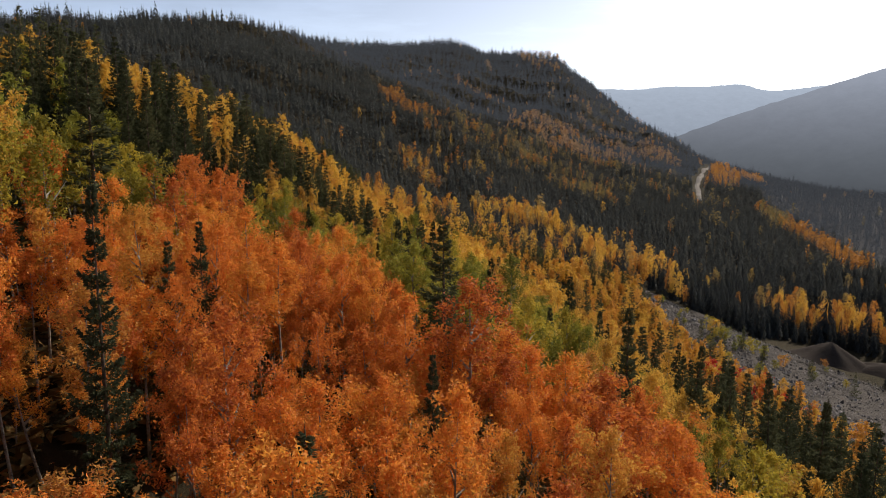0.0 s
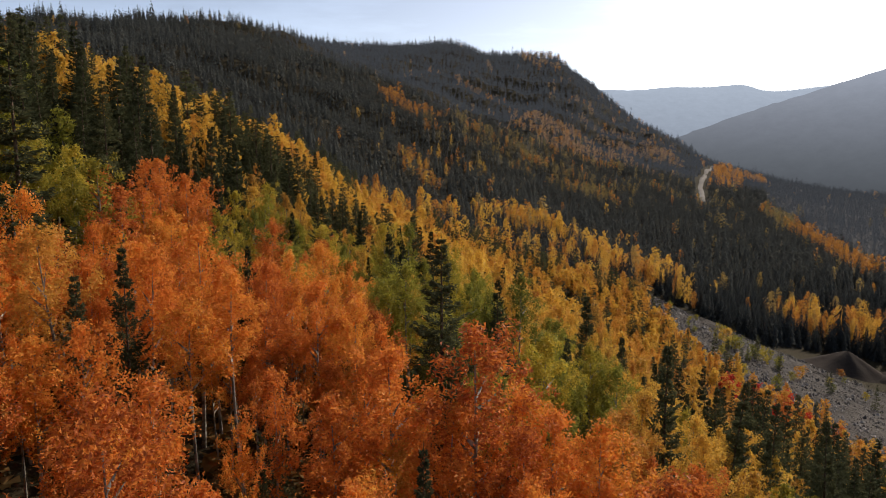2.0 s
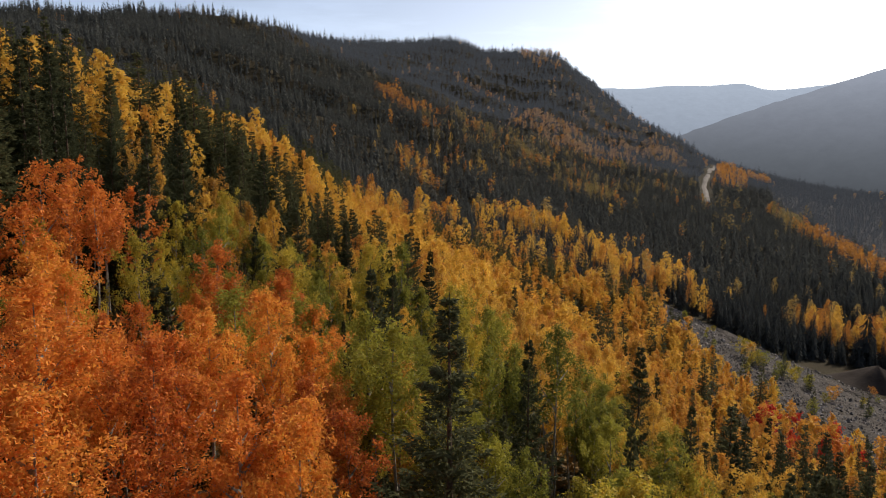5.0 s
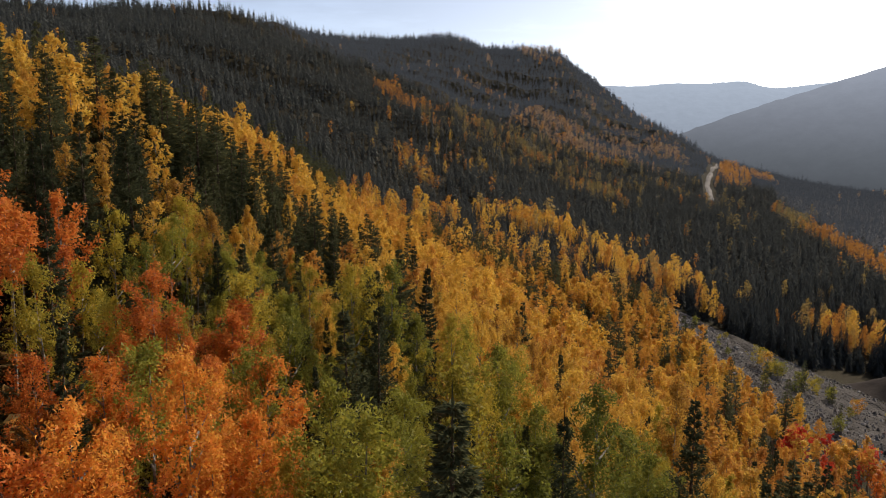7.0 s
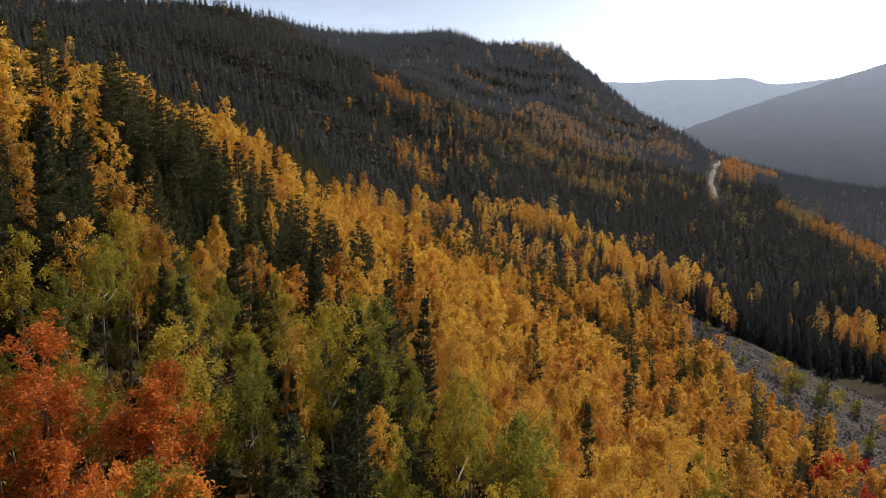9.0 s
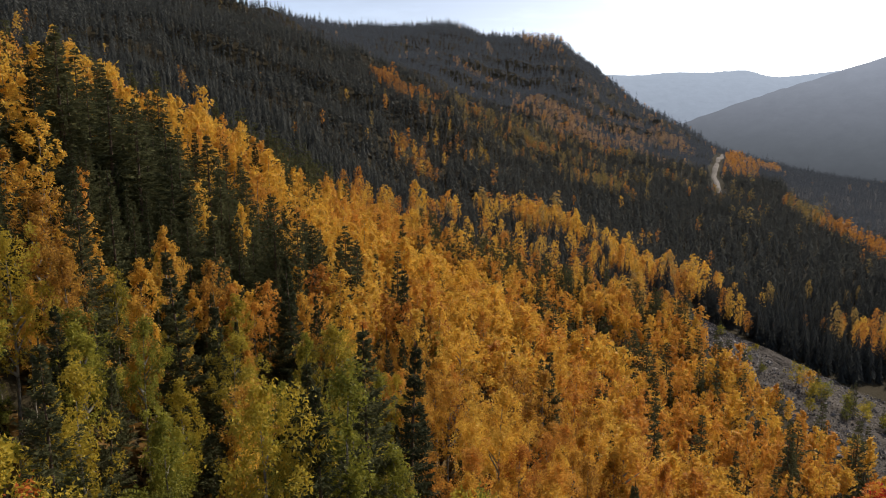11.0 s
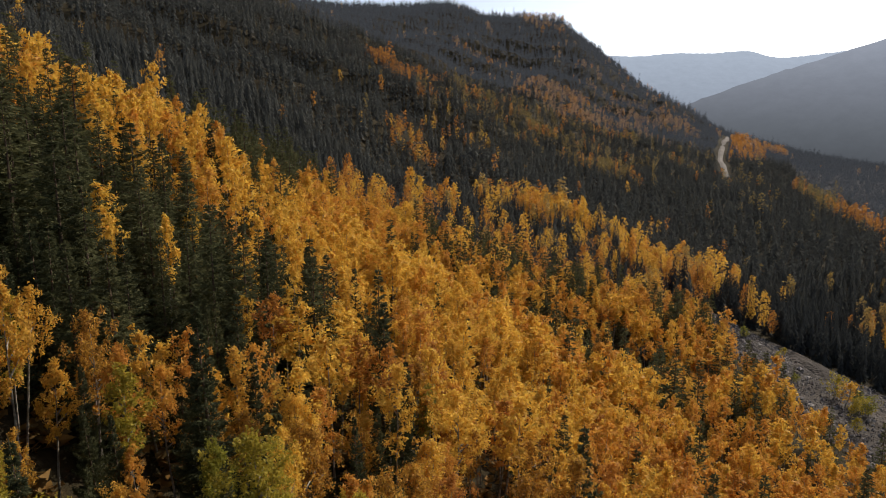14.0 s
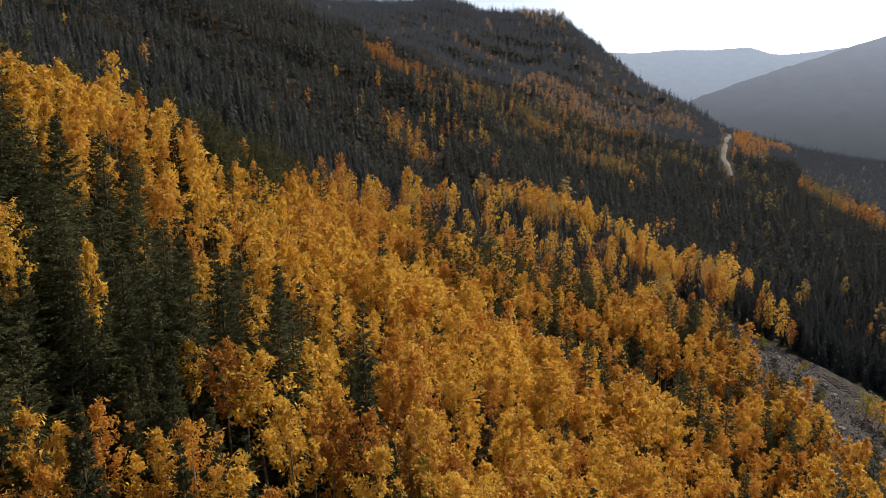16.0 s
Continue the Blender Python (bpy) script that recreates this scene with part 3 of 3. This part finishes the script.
for gy in np.arange(-44, 268, STEP):
    for gx in np.arange(-112, 100, STEP):
        x, y = gx + rng.uniform(-1.4, 1.4), gy + rng.uniform(-1.4, 1.4)
        u, v, w, turn, grow = rng.random(), rng.random(), rng.random(), rng.uniform(0, 360), rng.normal(0, 0.17)
        if x > rubble_left(y) - 4 - 6 * w or x < -0.66 * (y + 46) - 12 or x > 0.66 * (y + 46) + 12:
            continue
        if y > 215 and x < -50 or y > 190 and x < -62:
            continue
        if min(math.hypot(x - a, y - b) for a, b in taken) < 2.4:
            continue
        gap = math.sin(x * 0.31 + 0.7 * math.sin(y * 0.21)) * math.sin(y * 0.27 + 1.9) + 0.5 * math.sin(x * 0.9 + y * 0.7)
        if gap > (1.25 if y < 50 else 1.12) or w > 0.94:
            continue
        if math.hypot(x + 16, (y + 14) * 0.7) < 5.5 or math.hypot(x + 21.5, (y - 15) * 0.8) < 2.6:      # small glades
            continue
        kind = wood_kind(x, y, u, v)
        if not kind or w > 0.86 and kind in ("yellow", "amber"):
            continue
        if 62 < x and 116 < y < 146 and u > 0.5:
            kind = "red" if u > 0.84 else "orange" if u > 0.7 else "amber"
        d = min(math.hypot(x, y - c) for c in (-40, -20, 0, 20, 40, 60, 70))
        grow += 0.10 * math.sin(x * 0.19 + 2) * math.sin(y * 0.23)
        if kind == "conifer":
            size, broad = min(1.16, (0.84 if x > -10 or y > 72 else 0.98) + grow * 1.3), min(1.15, 0.95 + grow)
        else:
            size, broad = (0.95 + grow) * (0.7 if kind == "red" else 0.78 if x > 38 and y < 190 else 0.85 if x > 16 and y < 60 else 1.0), rng.uniform(0.8, 1.2) * (1.12 if x > -18 and y > 95 else 1.1 if y < 55 and kind in ("orange", "amber") else 1.0)
        if -48 < x < -24 and 101 < y < 141 and u < 0.86:     # the close dark stand
            kind, size, broad = "conifer", 0.9 + grow, 1.3 + grow
        stand.append((d, kind, x, y, float(height(x, y)) - 0.1, turn, size, broad, rng.normal(0, 2.5), w / 0.94))
stand.sort()
rank, rest = {}, {}
for d, kind, x, y, z, turn, size, broad, lean, w in stand:
    rank[kind] = rank.get(kind, 0) + 1
    lod = (0 if d < 36 else 1 if d < 62 else 2 if d < 98 else 3) if kind == "conifer" else 0 if d < 26 else 1 if d < 42 else 2 if d < 88 else 3
    var = int(w * 2.999) if kind == "conifer" else int(w * 4.999) if y > 60 or w < 0.25 else (0, 2, 4)[int(w * 2.999)]
    if rank[kind] <= 290:
        put(kind, lod, var, x, y, z, turn, size, broad, lean)
    else:
        rest.setdefault((kind, max(lod, 2 if kind == "conifer" else 1), var), []).append((x, y, z, radians(turn), size, broad))


def joined(parts, spots):
    """Many copies of one shape in one pair of arrays."""
    v, f = np.asarray(parts[0], float), np.asarray(parts[1])
    p = np.array(spots)
    ca, sa = np.cos(p[:, 3])[:, None], np.sin(p[:, 3])[:, None]
    w = (p[:, 4] * p[:, 5])[:, None]
    V = np.stack([(v[None, :, 0] * ca - v[None, :, 1] * sa) * w + p[:, :1], (v[None, :, 0] * sa + v[None, :, 1] * ca) * w + p[:, 1:2],
                  v[None, :, 2] * p[:, 4][:, None] + p[:, 2:3]], -1).reshape(-1, 3)
    return V, (f[None] + np.arange(len(p))[:, None, None] * len(v)).reshape(-1, f.shape[1])


def stuff(name, label, pieces, mat):
    V = np.concatenate([v for v, f in pieces])
    start = np.cumsum([0] + [len(v) for v, f in pieces])
    F = np.concatenate([f + o for (v, f), o in zip(pieces, start)])
    return tagged(new(name, mesh_from(name, V, F, mat)), label, "woods", kind="stuff")


for kind in sorted({k for k, lod, var in rest}):
    source = conifer_parts if kind == "conifer" else aspen_parts
    mine = [(key, spots) for key, spots in rest.items() if key[0] == kind]
    stuff(kind + "_crowns", "crowns of the farther trees of the hillside wood", [joined(source[k[1:]][1], p) for k, p in mine], NEEDLE if kind == "conifer" else LEAF[kind])
    stuff(kind + "_stems", "stems of the farther trees of the hillside wood", [joined(source[k[1:]][0], p) for k, p in mine], PINE_BARK if kind == "conifer" else ASPEN_BARK)


# ---------------------------------------------------------------- far woods, as stuff
def cone(layers, arms, seed):
    """Far conifer, unit height: a slim spire of many short drooping boughs, each set at a height and turn of its own."""
    r = np.random.default_rng(seed + 300)
    n = layers * arms
    f = (np.arange(n) + r.uniform(-2, 2, n)).clip(0) / n
    slim = r.uniform(0.85, 1.15)
    rad = (0.165 * slim * (1 - f).clip(0) ** 0.85 * r.uniform(0.55, 1.25, n) + 0.012)
    a = np.arange(n) * 2.4 + r.uniform(-0.6, 0.6, n)
    top = 0.07 + 0.93 * f.clip(0, 0.99)
    half = 2.3 / arms * r.uniform(0.7, 1.3, n)
    low = top - rad * r.uniform(0.2, 0.9, n) - 0.015
    stem = np.stack([0.01 * np.cos(a), 0.01 * np.sin(a), top + 0.05 * (1 - f) + 0.012], 1)
    p = np.stack([rad * np.cos(a - half), rad * np.sin(a - half), low + r.uniform(-0.02, 0.02, n)], 1)
    q = np.stack([rad * np.cos(a + half), rad * np.sin(a + half), low + r.uniform(-0.02, 0.02, n)], 1)
    return np.stack([stem, p, q], 1).reshape(-1, 3)


def puff(n, seed, size):
    """Far aspen, unit height: a tall uneven head of leaf sprays."""
    r = np.random.default_rng(seed)
    z = r.uniform(0.28, 1.0, n)
    rad = 0.20 * np.sin(np.clip((z - 0.2) / 0.84, 0, 1) * math.pi) ** 0.6 * r.uniform(0.35, 1.0, n)
    a = r.uniform(0, 6.2832, n)
    rad *= 0.78 + 0.38 * np.sin(3 * a + 11 * z + seed) * np.sin(2 * a - 17 * z)
    c = np.stack([rad * np.cos(a), rad * np.sin(a), z + 0.05 * np.sin(4 * a + seed)], 1)
    d1, d2 = r.normal(size=(n, 3)), r.normal(size=(n, 3))
    d1 /= np.linalg.norm(d1, axis=1)[:, None]
    d2 /= np.linalg.norm(d2, axis=1)[:, None]
    return np.stack([c - d1 * size, c + d1 * size, c + d2 * size * 1.3], 1).reshape(-1, 3)


def far_wood(name, label, x, y, tall, wide, shapes, mat):
    r = np.random.default_rng(len(x))
    z = height(x, y) - 0.3
    a = r.uniform(0, 6.2832, len(x))
    which = r.integers(0, len(shapes), len(x))
    parts = []
    for k, s in enumerate(shapes):
        q = which == k
        ca, sa = np.cos(a[q])[:, None], np.sin(a[q])[:, None]
        w = (tall[q] * wide[q])[:, None]
        parts.append(np.stack([(s[None, :, 0] * ca - s[None, :, 1] * sa) * w + x[q][:, None],
                               (s[None, :, 0] * sa + s[None, :, 1] * ca) * w + y[q][:, None],
                               s[None, :, 2] * tall[q][:, None] + z[q][:, None]], -1).reshape(-1, 3))
    v = np.concatenate(parts)
    return tagged(new(name, mesh_from(name, v, np.arange(len(v)).reshape(-1, 3), mat)), label, "woods", kind="stuff")


def scatter(x0, x1, y0, y1, step):
    gx, gy = np.meshgrid(np.arange(x0, x1, step), np.arange(y0, y1, step))
    n = gx.size
    return gx.ravel() + rng.uniform(-0.5, 0.5, n) * step, gy.ravel() + rng.uniform(-0.5, 0.5, n) * step


XS, YS = [], []
for box in ((-330, 420, 120, 420, 4.5), (-480, 660, 420, 800, 5.3), (-500, 900, 800, 1250, 7.2), (-520, 1100, 1250, 1790, 9.0), (-700, -330, 300, 900, 9.0)):
    a, b = scatter(*box)
    XS.append(a), YS.append(b)
fx, fy = np.concatenate(XS), np.concatenate(YS)
near_wood = (fy < 268) & (fx < rubble_left(fy) + 2) & (fx > -112) & ~(((fy > 215) & (fx < -50)) | ((fy > 190) & (fx < -62)))
rubble = (fx > rubble_left(fy) - 2) & (fx < rubble_right(fy) + 3) & (fy < 318)
seen = (np.abs(fx) < 0.70 * (fy + 46) + 60)
river = np.abs(fx - np.interp(fy, [150, 396, 562, 644, 863], [190, 272, 319, 336, 393])) < 9
bare = (fx > np.interp(fy, [600, 1100], [400, 560])) & (fy > 620) & (fy < 1150)
road_x = lambda y: np.interp(y, [840, 1000, 1160, 1450], [318, 370, 436, 560])
road = (np.abs(fx - road_x(fy)) < 9) & (fy > 830) & (fy < 1460)
flats = (fx > np.interp(fy, [396, 562, 644, 863, 1000, 1160, 1450], [290, 335, 350, 410, 462, 540, 680])) & (fy > 430) & (fy < 1500)
across = flats | bare                                        # the far side of the creek
thin = across & (rng.random(len(fx)) < np.clip((900 - fy) / 500, 0.12, 0.75))
ok = ~near_wood & ~rubble & seen & ~thin & ~road & ~((fx > 1000) & (fy > 1200)) & (np.hypot(fx - 162, fy - 245) > 27)
fx, fy, river, across = fx[ok], fy[ok], river[ok], across[ok]
chance = rng.random(len(fx))
warm = np.clip(0.06 + 1.5 * (patchy(fx, fy, 34, 1.3) - 0.68), 0.012, 0.7)
warm *= np.clip(1.5 - np.abs(fx - np.interp(fy, [300, 450, 700, 1050, 1400], [60, 20, 90, 200, 330])) / 130, 0.06, 1)
warm[(fx < -50) & (fy < 420)] *= 0.15
warm[(fy > 420) & (fy < 660)] *= 0.4
warm[(fx < -25) & (fy > 200) & (fy < 640)] = 0.006
warm = np.where((fx > 0) & (fx < 340) & (fy > 640) & (fy < 1350), np.maximum(warm, np.clip(1.0 * (patchy(fx, fy, 40, 0.4) - 0.50), 0.015, 0.42)), warm)
warm = np.where((fx > 150) & (fy > 320) & (fy < 1000), np.maximum(warm, 0.02), warm)
for cx, cy, rr, p in ((-22, 515, 13, 0.9), (-12, 500, 10, 0.8), (42, 408, 10, 0.9), (56, 410, 11, 0.95), (70, 404, 10, 0.8), (180, 304, 13, 0.95), (200, 294, 13, 0.9), (203, 262, 9, 0.8), (-36, 800, 40, 0.6), (155, 1030, 60, 0.6), (97, 350, 20, 0.45),
                      (512, 1235, 55, 0.85), (355, 1150, 36, 0.5), (150, 705, 26, 0.7), (75, 290, 24, 0.3), (55, 275, 18, 0.5), (20, 288, 18, 0.4), (-20, 280, 20, 0.6), (40, 312, 10, 0.35), (88, 318, 14, 0.3), (62, 345, 9, 0.35), (18, 330, 10, 0.3), (112, 300, 14, 0.12), (92, 410, 16, 0.6), (128, 372, 14, 0.55), (30, 425, 14, 0.6), (-5, 360, 13, 0.5), (87, 334, 11, 0.85), (109, 368, 11, 0.85), (60, 437, 10, 0.9), (48, 380, 9, 0.8)):
    warm = np.where(np.hypot(fx - cx, (fy - cy) * 0.7) < rr, p, warm)
warm = np.where(river & (fy > 430) & (fy < 800), 0.95, warm)
by_road = (fx - road_x(fy) > 12) & (fx - road_x(fy) < 62) & (fy > 990) & (fy < 1230)
warm = np.where(by_road, 0.6, warm)
is_warm = chance < warm
size = 12.0 * np.where(is_warm & (fy < 460), 1.15, 1.0) * np.exp(rng.normal(0, 0.20, len(fx))) * np.clip(1 + (fy - 800) / 3000, 1, 1.35)
wide = rng.uniform(0.8, 1.2, len(fx)) * np.clip(1 + (fy - 600) / 1600, 1, 1.8)
is_warm &= ~across | (chance < 0.004)
cn = ~is_warm & ~across
beside = (fx > 60) & (fx < 330) & (fy < 350)                  # wood round the rubble, seen closest
q = cn & beside
far_wood("far_conifers", "dark conifer wood round the edge of the rubble", fx[q], fy[q], size[q], wide[q], [cone(15, 13, 40 + k) for k in range(6)], HAZE_NEEDLE)
# conifers past 1000 m take the material with painted haze
for lo, hi, shp, mat in ((0, 420, [cone(11, 9, k) for k in range(7)], HAZE_NEEDLE), (420, 1000, [cone(6, 6, k) for k in range(6)], HAZE_NEEDLE), (1000, 3000, [cone(5, 7, k) for k in range(5)], HAZE_PINE)):
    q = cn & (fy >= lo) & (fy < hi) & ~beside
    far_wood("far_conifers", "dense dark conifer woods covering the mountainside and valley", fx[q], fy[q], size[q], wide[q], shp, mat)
far_wood("far_conifers", "conifer woods across the creek in the valley bottom, haze painted in as glow", fx[across], fy[across], size[across] * 0.8, wide[across], [cone(4, 6, 60 + k) for k in range(5)], HAZE_PINE)
tone = rng.random(len(fx))
for colour, lo, hi, label in (("yellow", 0, 0.42, "scattered golden aspens among the far conifers"), ("amber", 0.42, 0.86, "scattered amber aspens among the far conifers"),
                              ("straw", 0.86, 1.01, "scattered straw-coloured aspens among the far conifers")):
    t2 = np.where((fy > 640) & (fx < 440) & ~by_road | (fx > 150) & (warm < 0.1), tone * 0.17 + 0.83, np.where(by_road | river, tone * 0.45 + 0.42, tone))
    t2 = np.where(np.hypot(fx + 36, (fy - 800) * 0.7) < 44, 0.5 + 0.35 * tone, t2)
    for a, b, n, s in ((0, 350, 420, 0.025), (350, 420, 170, 0.040), (420, 960, 44, 0.060), (960, 3000, 40, 0.060)):
        q = is_warm & (t2 >= lo) & (t2 < hi) & (fy >= a) & (fy < b)
        if q.sum():
            # aspens past 960 m, amber ones apart, get the painted haze glow too
            far_wood("far_aspens", label, fx[q], fy[q], size[q] * 0.95, wide[q], [puff(n, k, s) for k in range(4)], HAZE_GOLD if a == 960 and colour != "amber" else LEAF[colour])

# the same wood where it runs on beyond both flanks
ox, oy = scatter(-170, 110, -110, 268, 5.6)
out = (np.abs(ox) > 0.66 * (oy + 46) + 10) & (ox < rubble_left(oy) - 5) & ~((oy > 120) & (ox < -100))
ox, oy = ox[out], oy[out]
kinds = np.array([wood_kind(a, b, c, d) for a, b, c, d in zip(ox, oy, rng.random(len(ox)), rng.random(len(ox)))])
for kind in ("conifer", "orange", "amber", "yellow", "olive", "green"):
    q = kinds == kind
    if q.sum():
        far_wood("outer_wood", "wooded slope running on beyond the near trees", ox[q], oy[q], rng.uniform(10, 15, q.sum()), rng.uniform(0.9, 1.2, q.sum()),
                 [cone(8, 8, k) for k in range(4)] if kind == "conifer" else [puff(150, k, 0.042) for k in range(3)], NEEDLE if kind == "conifer" else LEAF[kind])

# ---------------------------------------------------------------- rubble, spoil heap, road
def strip(name, label, ys, left, right, n, lift, mat, cat, rough=0.0):
    V = []
    for y in ys:
        xs = np.linspace(left(y), right(y), n)
        edge = np.sin(np.linspace(0, math.pi, n)) ** 0.35
        V.append(np.stack([xs, np.full(n, y), height(xs, np.full(n, float(y))) - 0.25 + (lift + 0.25) * edge + rough * rng.normal(0, 1, n) * edge], 1))
    v = np.concatenate(V)
    idx = np.arange(len(v)).reshape(len(ys), n)
    f = np.stack([idx[:-1, :-1], idx[:-1, 1:], idx[1:, 1:], idx[1:, :-1]], -1).reshape(-1, 4)
    return tagged(new(name, mesh_from(name, v, f, mat, True)), label, cat, kind="structure")


strip("rubble_field", "grey slope of broken rock between the woods", np.arange(40, 316, 2.5), rubble_left, rubble_right, 44, 0.35, RUBBLE, "rubble", 0.22)
flat_left = lambda y: np.interp(y, [396, 562, 644, 863, 1000, 1160, 1450], [296, 341, 356, 416, 468, 546, 686])
strip("valley_floor", "open grey gravel flats along the valley bottom", np.arange(440, 1500, 12), flat_left, lambda y: flat_left(y) + 330, 40, 0.5, GRAVEL, "gravel flat", 0.25)
strip("road", "pale dirt road climbing the far valley side", np.arange(850, 1450, 15), lambda y: road_x(y) - 4, lambda y: road_x(y) + 4, 5, 1.2, DIRT, "road")


def mound(name, label, cx, cy, rx, ry, tall, mat, turn=0.0, sharp=1.1):
    """A heap of loose spoil with slumped sides."""
    r = np.random.default_rng(int(cx))
    V, F, rings, arms = [], [], 20, 44
    for i in range(rings):
        f = i / (rings - 1)
        for j in range(arms):
            a = 6.2832 * j / arms
            k = (1 - f) * (1 + 0.13 * math.sin(3 * a + cx) + 0.08 * math.sin(7 * a))
            px, py = rx * k * math.cos(a), ry * k * math.sin(a)
            x, y = cx + px * math.cos(turn) - py * math.sin(turn), cy + px * math.sin(turn) + py * math.cos(turn)
            V.append((x, y, float(height(x, y)) - 0.4 + tall * ((f * f * (3 - 2 * f)) * 0.25 + 0.75 * f if sharp > 1 else math.sin(f * 1.57)) + r.normal(0, 0.02)))
    for i in range(rings - 1):
        for j in range(arms):
            a, b = i * arms + j, i * arms + (j + 1) % arms
            F.append((a, b, b + arms, a + arms))
    return tagged(new(name, mesh_from(name, V, F, mat, True)), label, "spoil heap")


mound("mound", "conical brown heap of mine spoil beside the rubble", 161, 245, 17, 14, 9.0, SPOIL)
mound("mound", "low brown bank of mine spoil beside the rubble", 182, 236, 24, 10, 4.0, SPOIL, -0.3, 0.5)
mound("mound", "low grey bank of broken rock below the wood", 116, 262, 7, 26, 2.6, RUBBLE, 0.15, 0.5)
mound("mound", "low grey bank of broken rock below the wood", 138, 222, 5, 24, 1.8, RUBBLE, 0.5, 0.5)

# loose stones over the rubble
n = 15000
sy = rng.uniform(60, 312, n)
f = rng.random(n) ** 1.5
sx = rubble_left(sy) + (rubble_right(sy) - rubble_left(sy)) * f
cube = np.array([(1, 0, 0), (0, 1, 0), (-1, 0, 0), (0, -1, 0), (0.2, 0.1, 0.7), (0, 0, -0.7)], float)
tri = np.array([(0, 1, 4), (1, 2, 4), (2, 3, 4), (3, 0, 4), (1, 0, 5), (2, 1, 5), (3, 2, 5), (0, 3, 5)])
big = 0.18 * np.exp(np.minimum(rng.exponential(0.40, n), 1.6))
V = cube[None] * big[:, None, None] * rng.uniform(0.6, 1.4, (n, 6, 3)) + np.stack([sx, sy, height(sx, sy) + 0.4], 1)[:, None]
tagged(new("loose_stones", mesh_from("loose_stones", V.reshape(-1, 3), (tri[None] + 6 * np.arange(n)[:, None, None]).reshape(-1, 3), STONE)),
       "loose grey stones strewn over the rubble", "stones", kind="stuff")

# bushes and young trees in the rubble
BUSHES = [(104, 226, "yellow", 1.35), (106, 220, "olive", 1.0), (101, 218, "olive", 1.0), (110, 214, "green", 1.05), (104, 231, "olive", 1.3), (112, 209, "olive", 1.1), (114, 204, "green", 1.0)]
BUSHES += [(118, 197, "amber", 1.0), (121, 232, "olive", 0.6), (97, 238, "green", 0.6), (104, 205, "green", 0.7), (132, 205, "olive", 0.6), (92, 180, "olive", 0.9), (98, 172, "green", 0.9)]
BUSHES += [(150, 228, "amber", 0.7), (108, 268, "olive", 0.6), (101, 280, "green", 0.8), (103, 262, "olive", 0.5), (112, 190, "olive", 0.7), (116, 216, "olive", 0.9), (99, 250, "green", 0.5)]
BUSHES += [(108, 228, "green", 0.9), (108, 222, "green", 1.1), (125, 190, "green", 0.6), (137, 192, "olive", 0.7), (143, 215, "green", 0.5), (128, 215, "olive", 0.4), (95, 205, "olive", 0.8)]
bushes = {}
for i, (x, y, kind, size) in enumerate(BUSHES):
    m = pose(x, y, float(height(x, y)) + 0.1, 0, 0, 71.0 * i) @ Matrix.Diagonal((size * 1.25, size * 1.25, size, 1))
    key = kind, i % 3
    if key not in bushes:
        bushes[key] = make_tree("bush", "low " + {"yellow": "golden", "amber": "orange-brown"}.get(kind, kind) + " leafy bush growing among the rubble", "bush", *aspen_parts[4, i % 3], ASPEN_BARK, LEAF[kind])
        tagged(bushes[key], group="bushes in the rubble")
        made = bushes[key]
    else:
        made = copy_thing(bushes[key], pose(0, 0, 0))
    made.matrix_basis = m
for i, (x, y, size) in enumerate([(110, 212, 0.62), (106, 223, 0.55), (112, 217, 0.5), (103, 220, 0.45), (115, 207, 0.4), (97, 239, 0.32), (104, 206, 0.36), (99, 173, 0.5), (101, 281, 0.4), (114, 203, 0.45), (122, 186, 0.5), (133, 180, 0.55), (128, 199, 0.35)]):
    put("conifer", 3, i % 3, x, y, float(height(x, y)), 71.0 * i, size)


def fallen_log(x, y, turn, length):
    """A dead stem lying on the slope."""
    v, f = tube([(0, 0, 0), (0.05, 0.03, length * 0.5), (0.0, 0.0, length)], [0.16, 0.12, 0.05], 7)
    log = new("fallen_log", mesh_from("fallen_log", v, f, ASPEN_BARK, True))
    a = radians(turn)
    x2, y2 = x + length * math.cos(a), y + length * math.sin(a)
    z, z2 = float(height(x, y)) + 0.2, float(height(x2, y2)) + 0.2
    log.matrix_basis = Matrix.Translation((x, y, z)) @ Vector((x2 - x, y2 - y, z2 - z)).to_track_quat("Z", "Y").to_matrix().to_4x4()
    tagged(log, "bleached dead tree stem fallen on the forest floor", "log", "fallen logs")


for x, y, turn, length in ((-28, 119, 30, 8), (-22, 112, -50, 6), (-17, 126, 15, 7), (-19, 9, 70, 7), (-15, -12, 20, 6), (-12, 104, 120, 6)):
    fallen_log(x, y, turn, length)

# dry undergrowth between the stems
n = 15000
bx, by = rng.uniform(-70, 70, n), rng.uniform(-25, 200, n)
keep = (np.abs(bx) < 0.66 * (by + 46) + 10) & (bx < rubble_left(by) + 6)
bx, by = bx[keep], by[keep]
far_wood("undergrowth", "low dry brown shrubs under the trees", bx, by, rng.uniform(0.7, 2.0, len(bx)), rng.uniform(2.0, 3.2, len(bx)), [puff(10, k, 0.19) for k in range(4)], SHRUB)
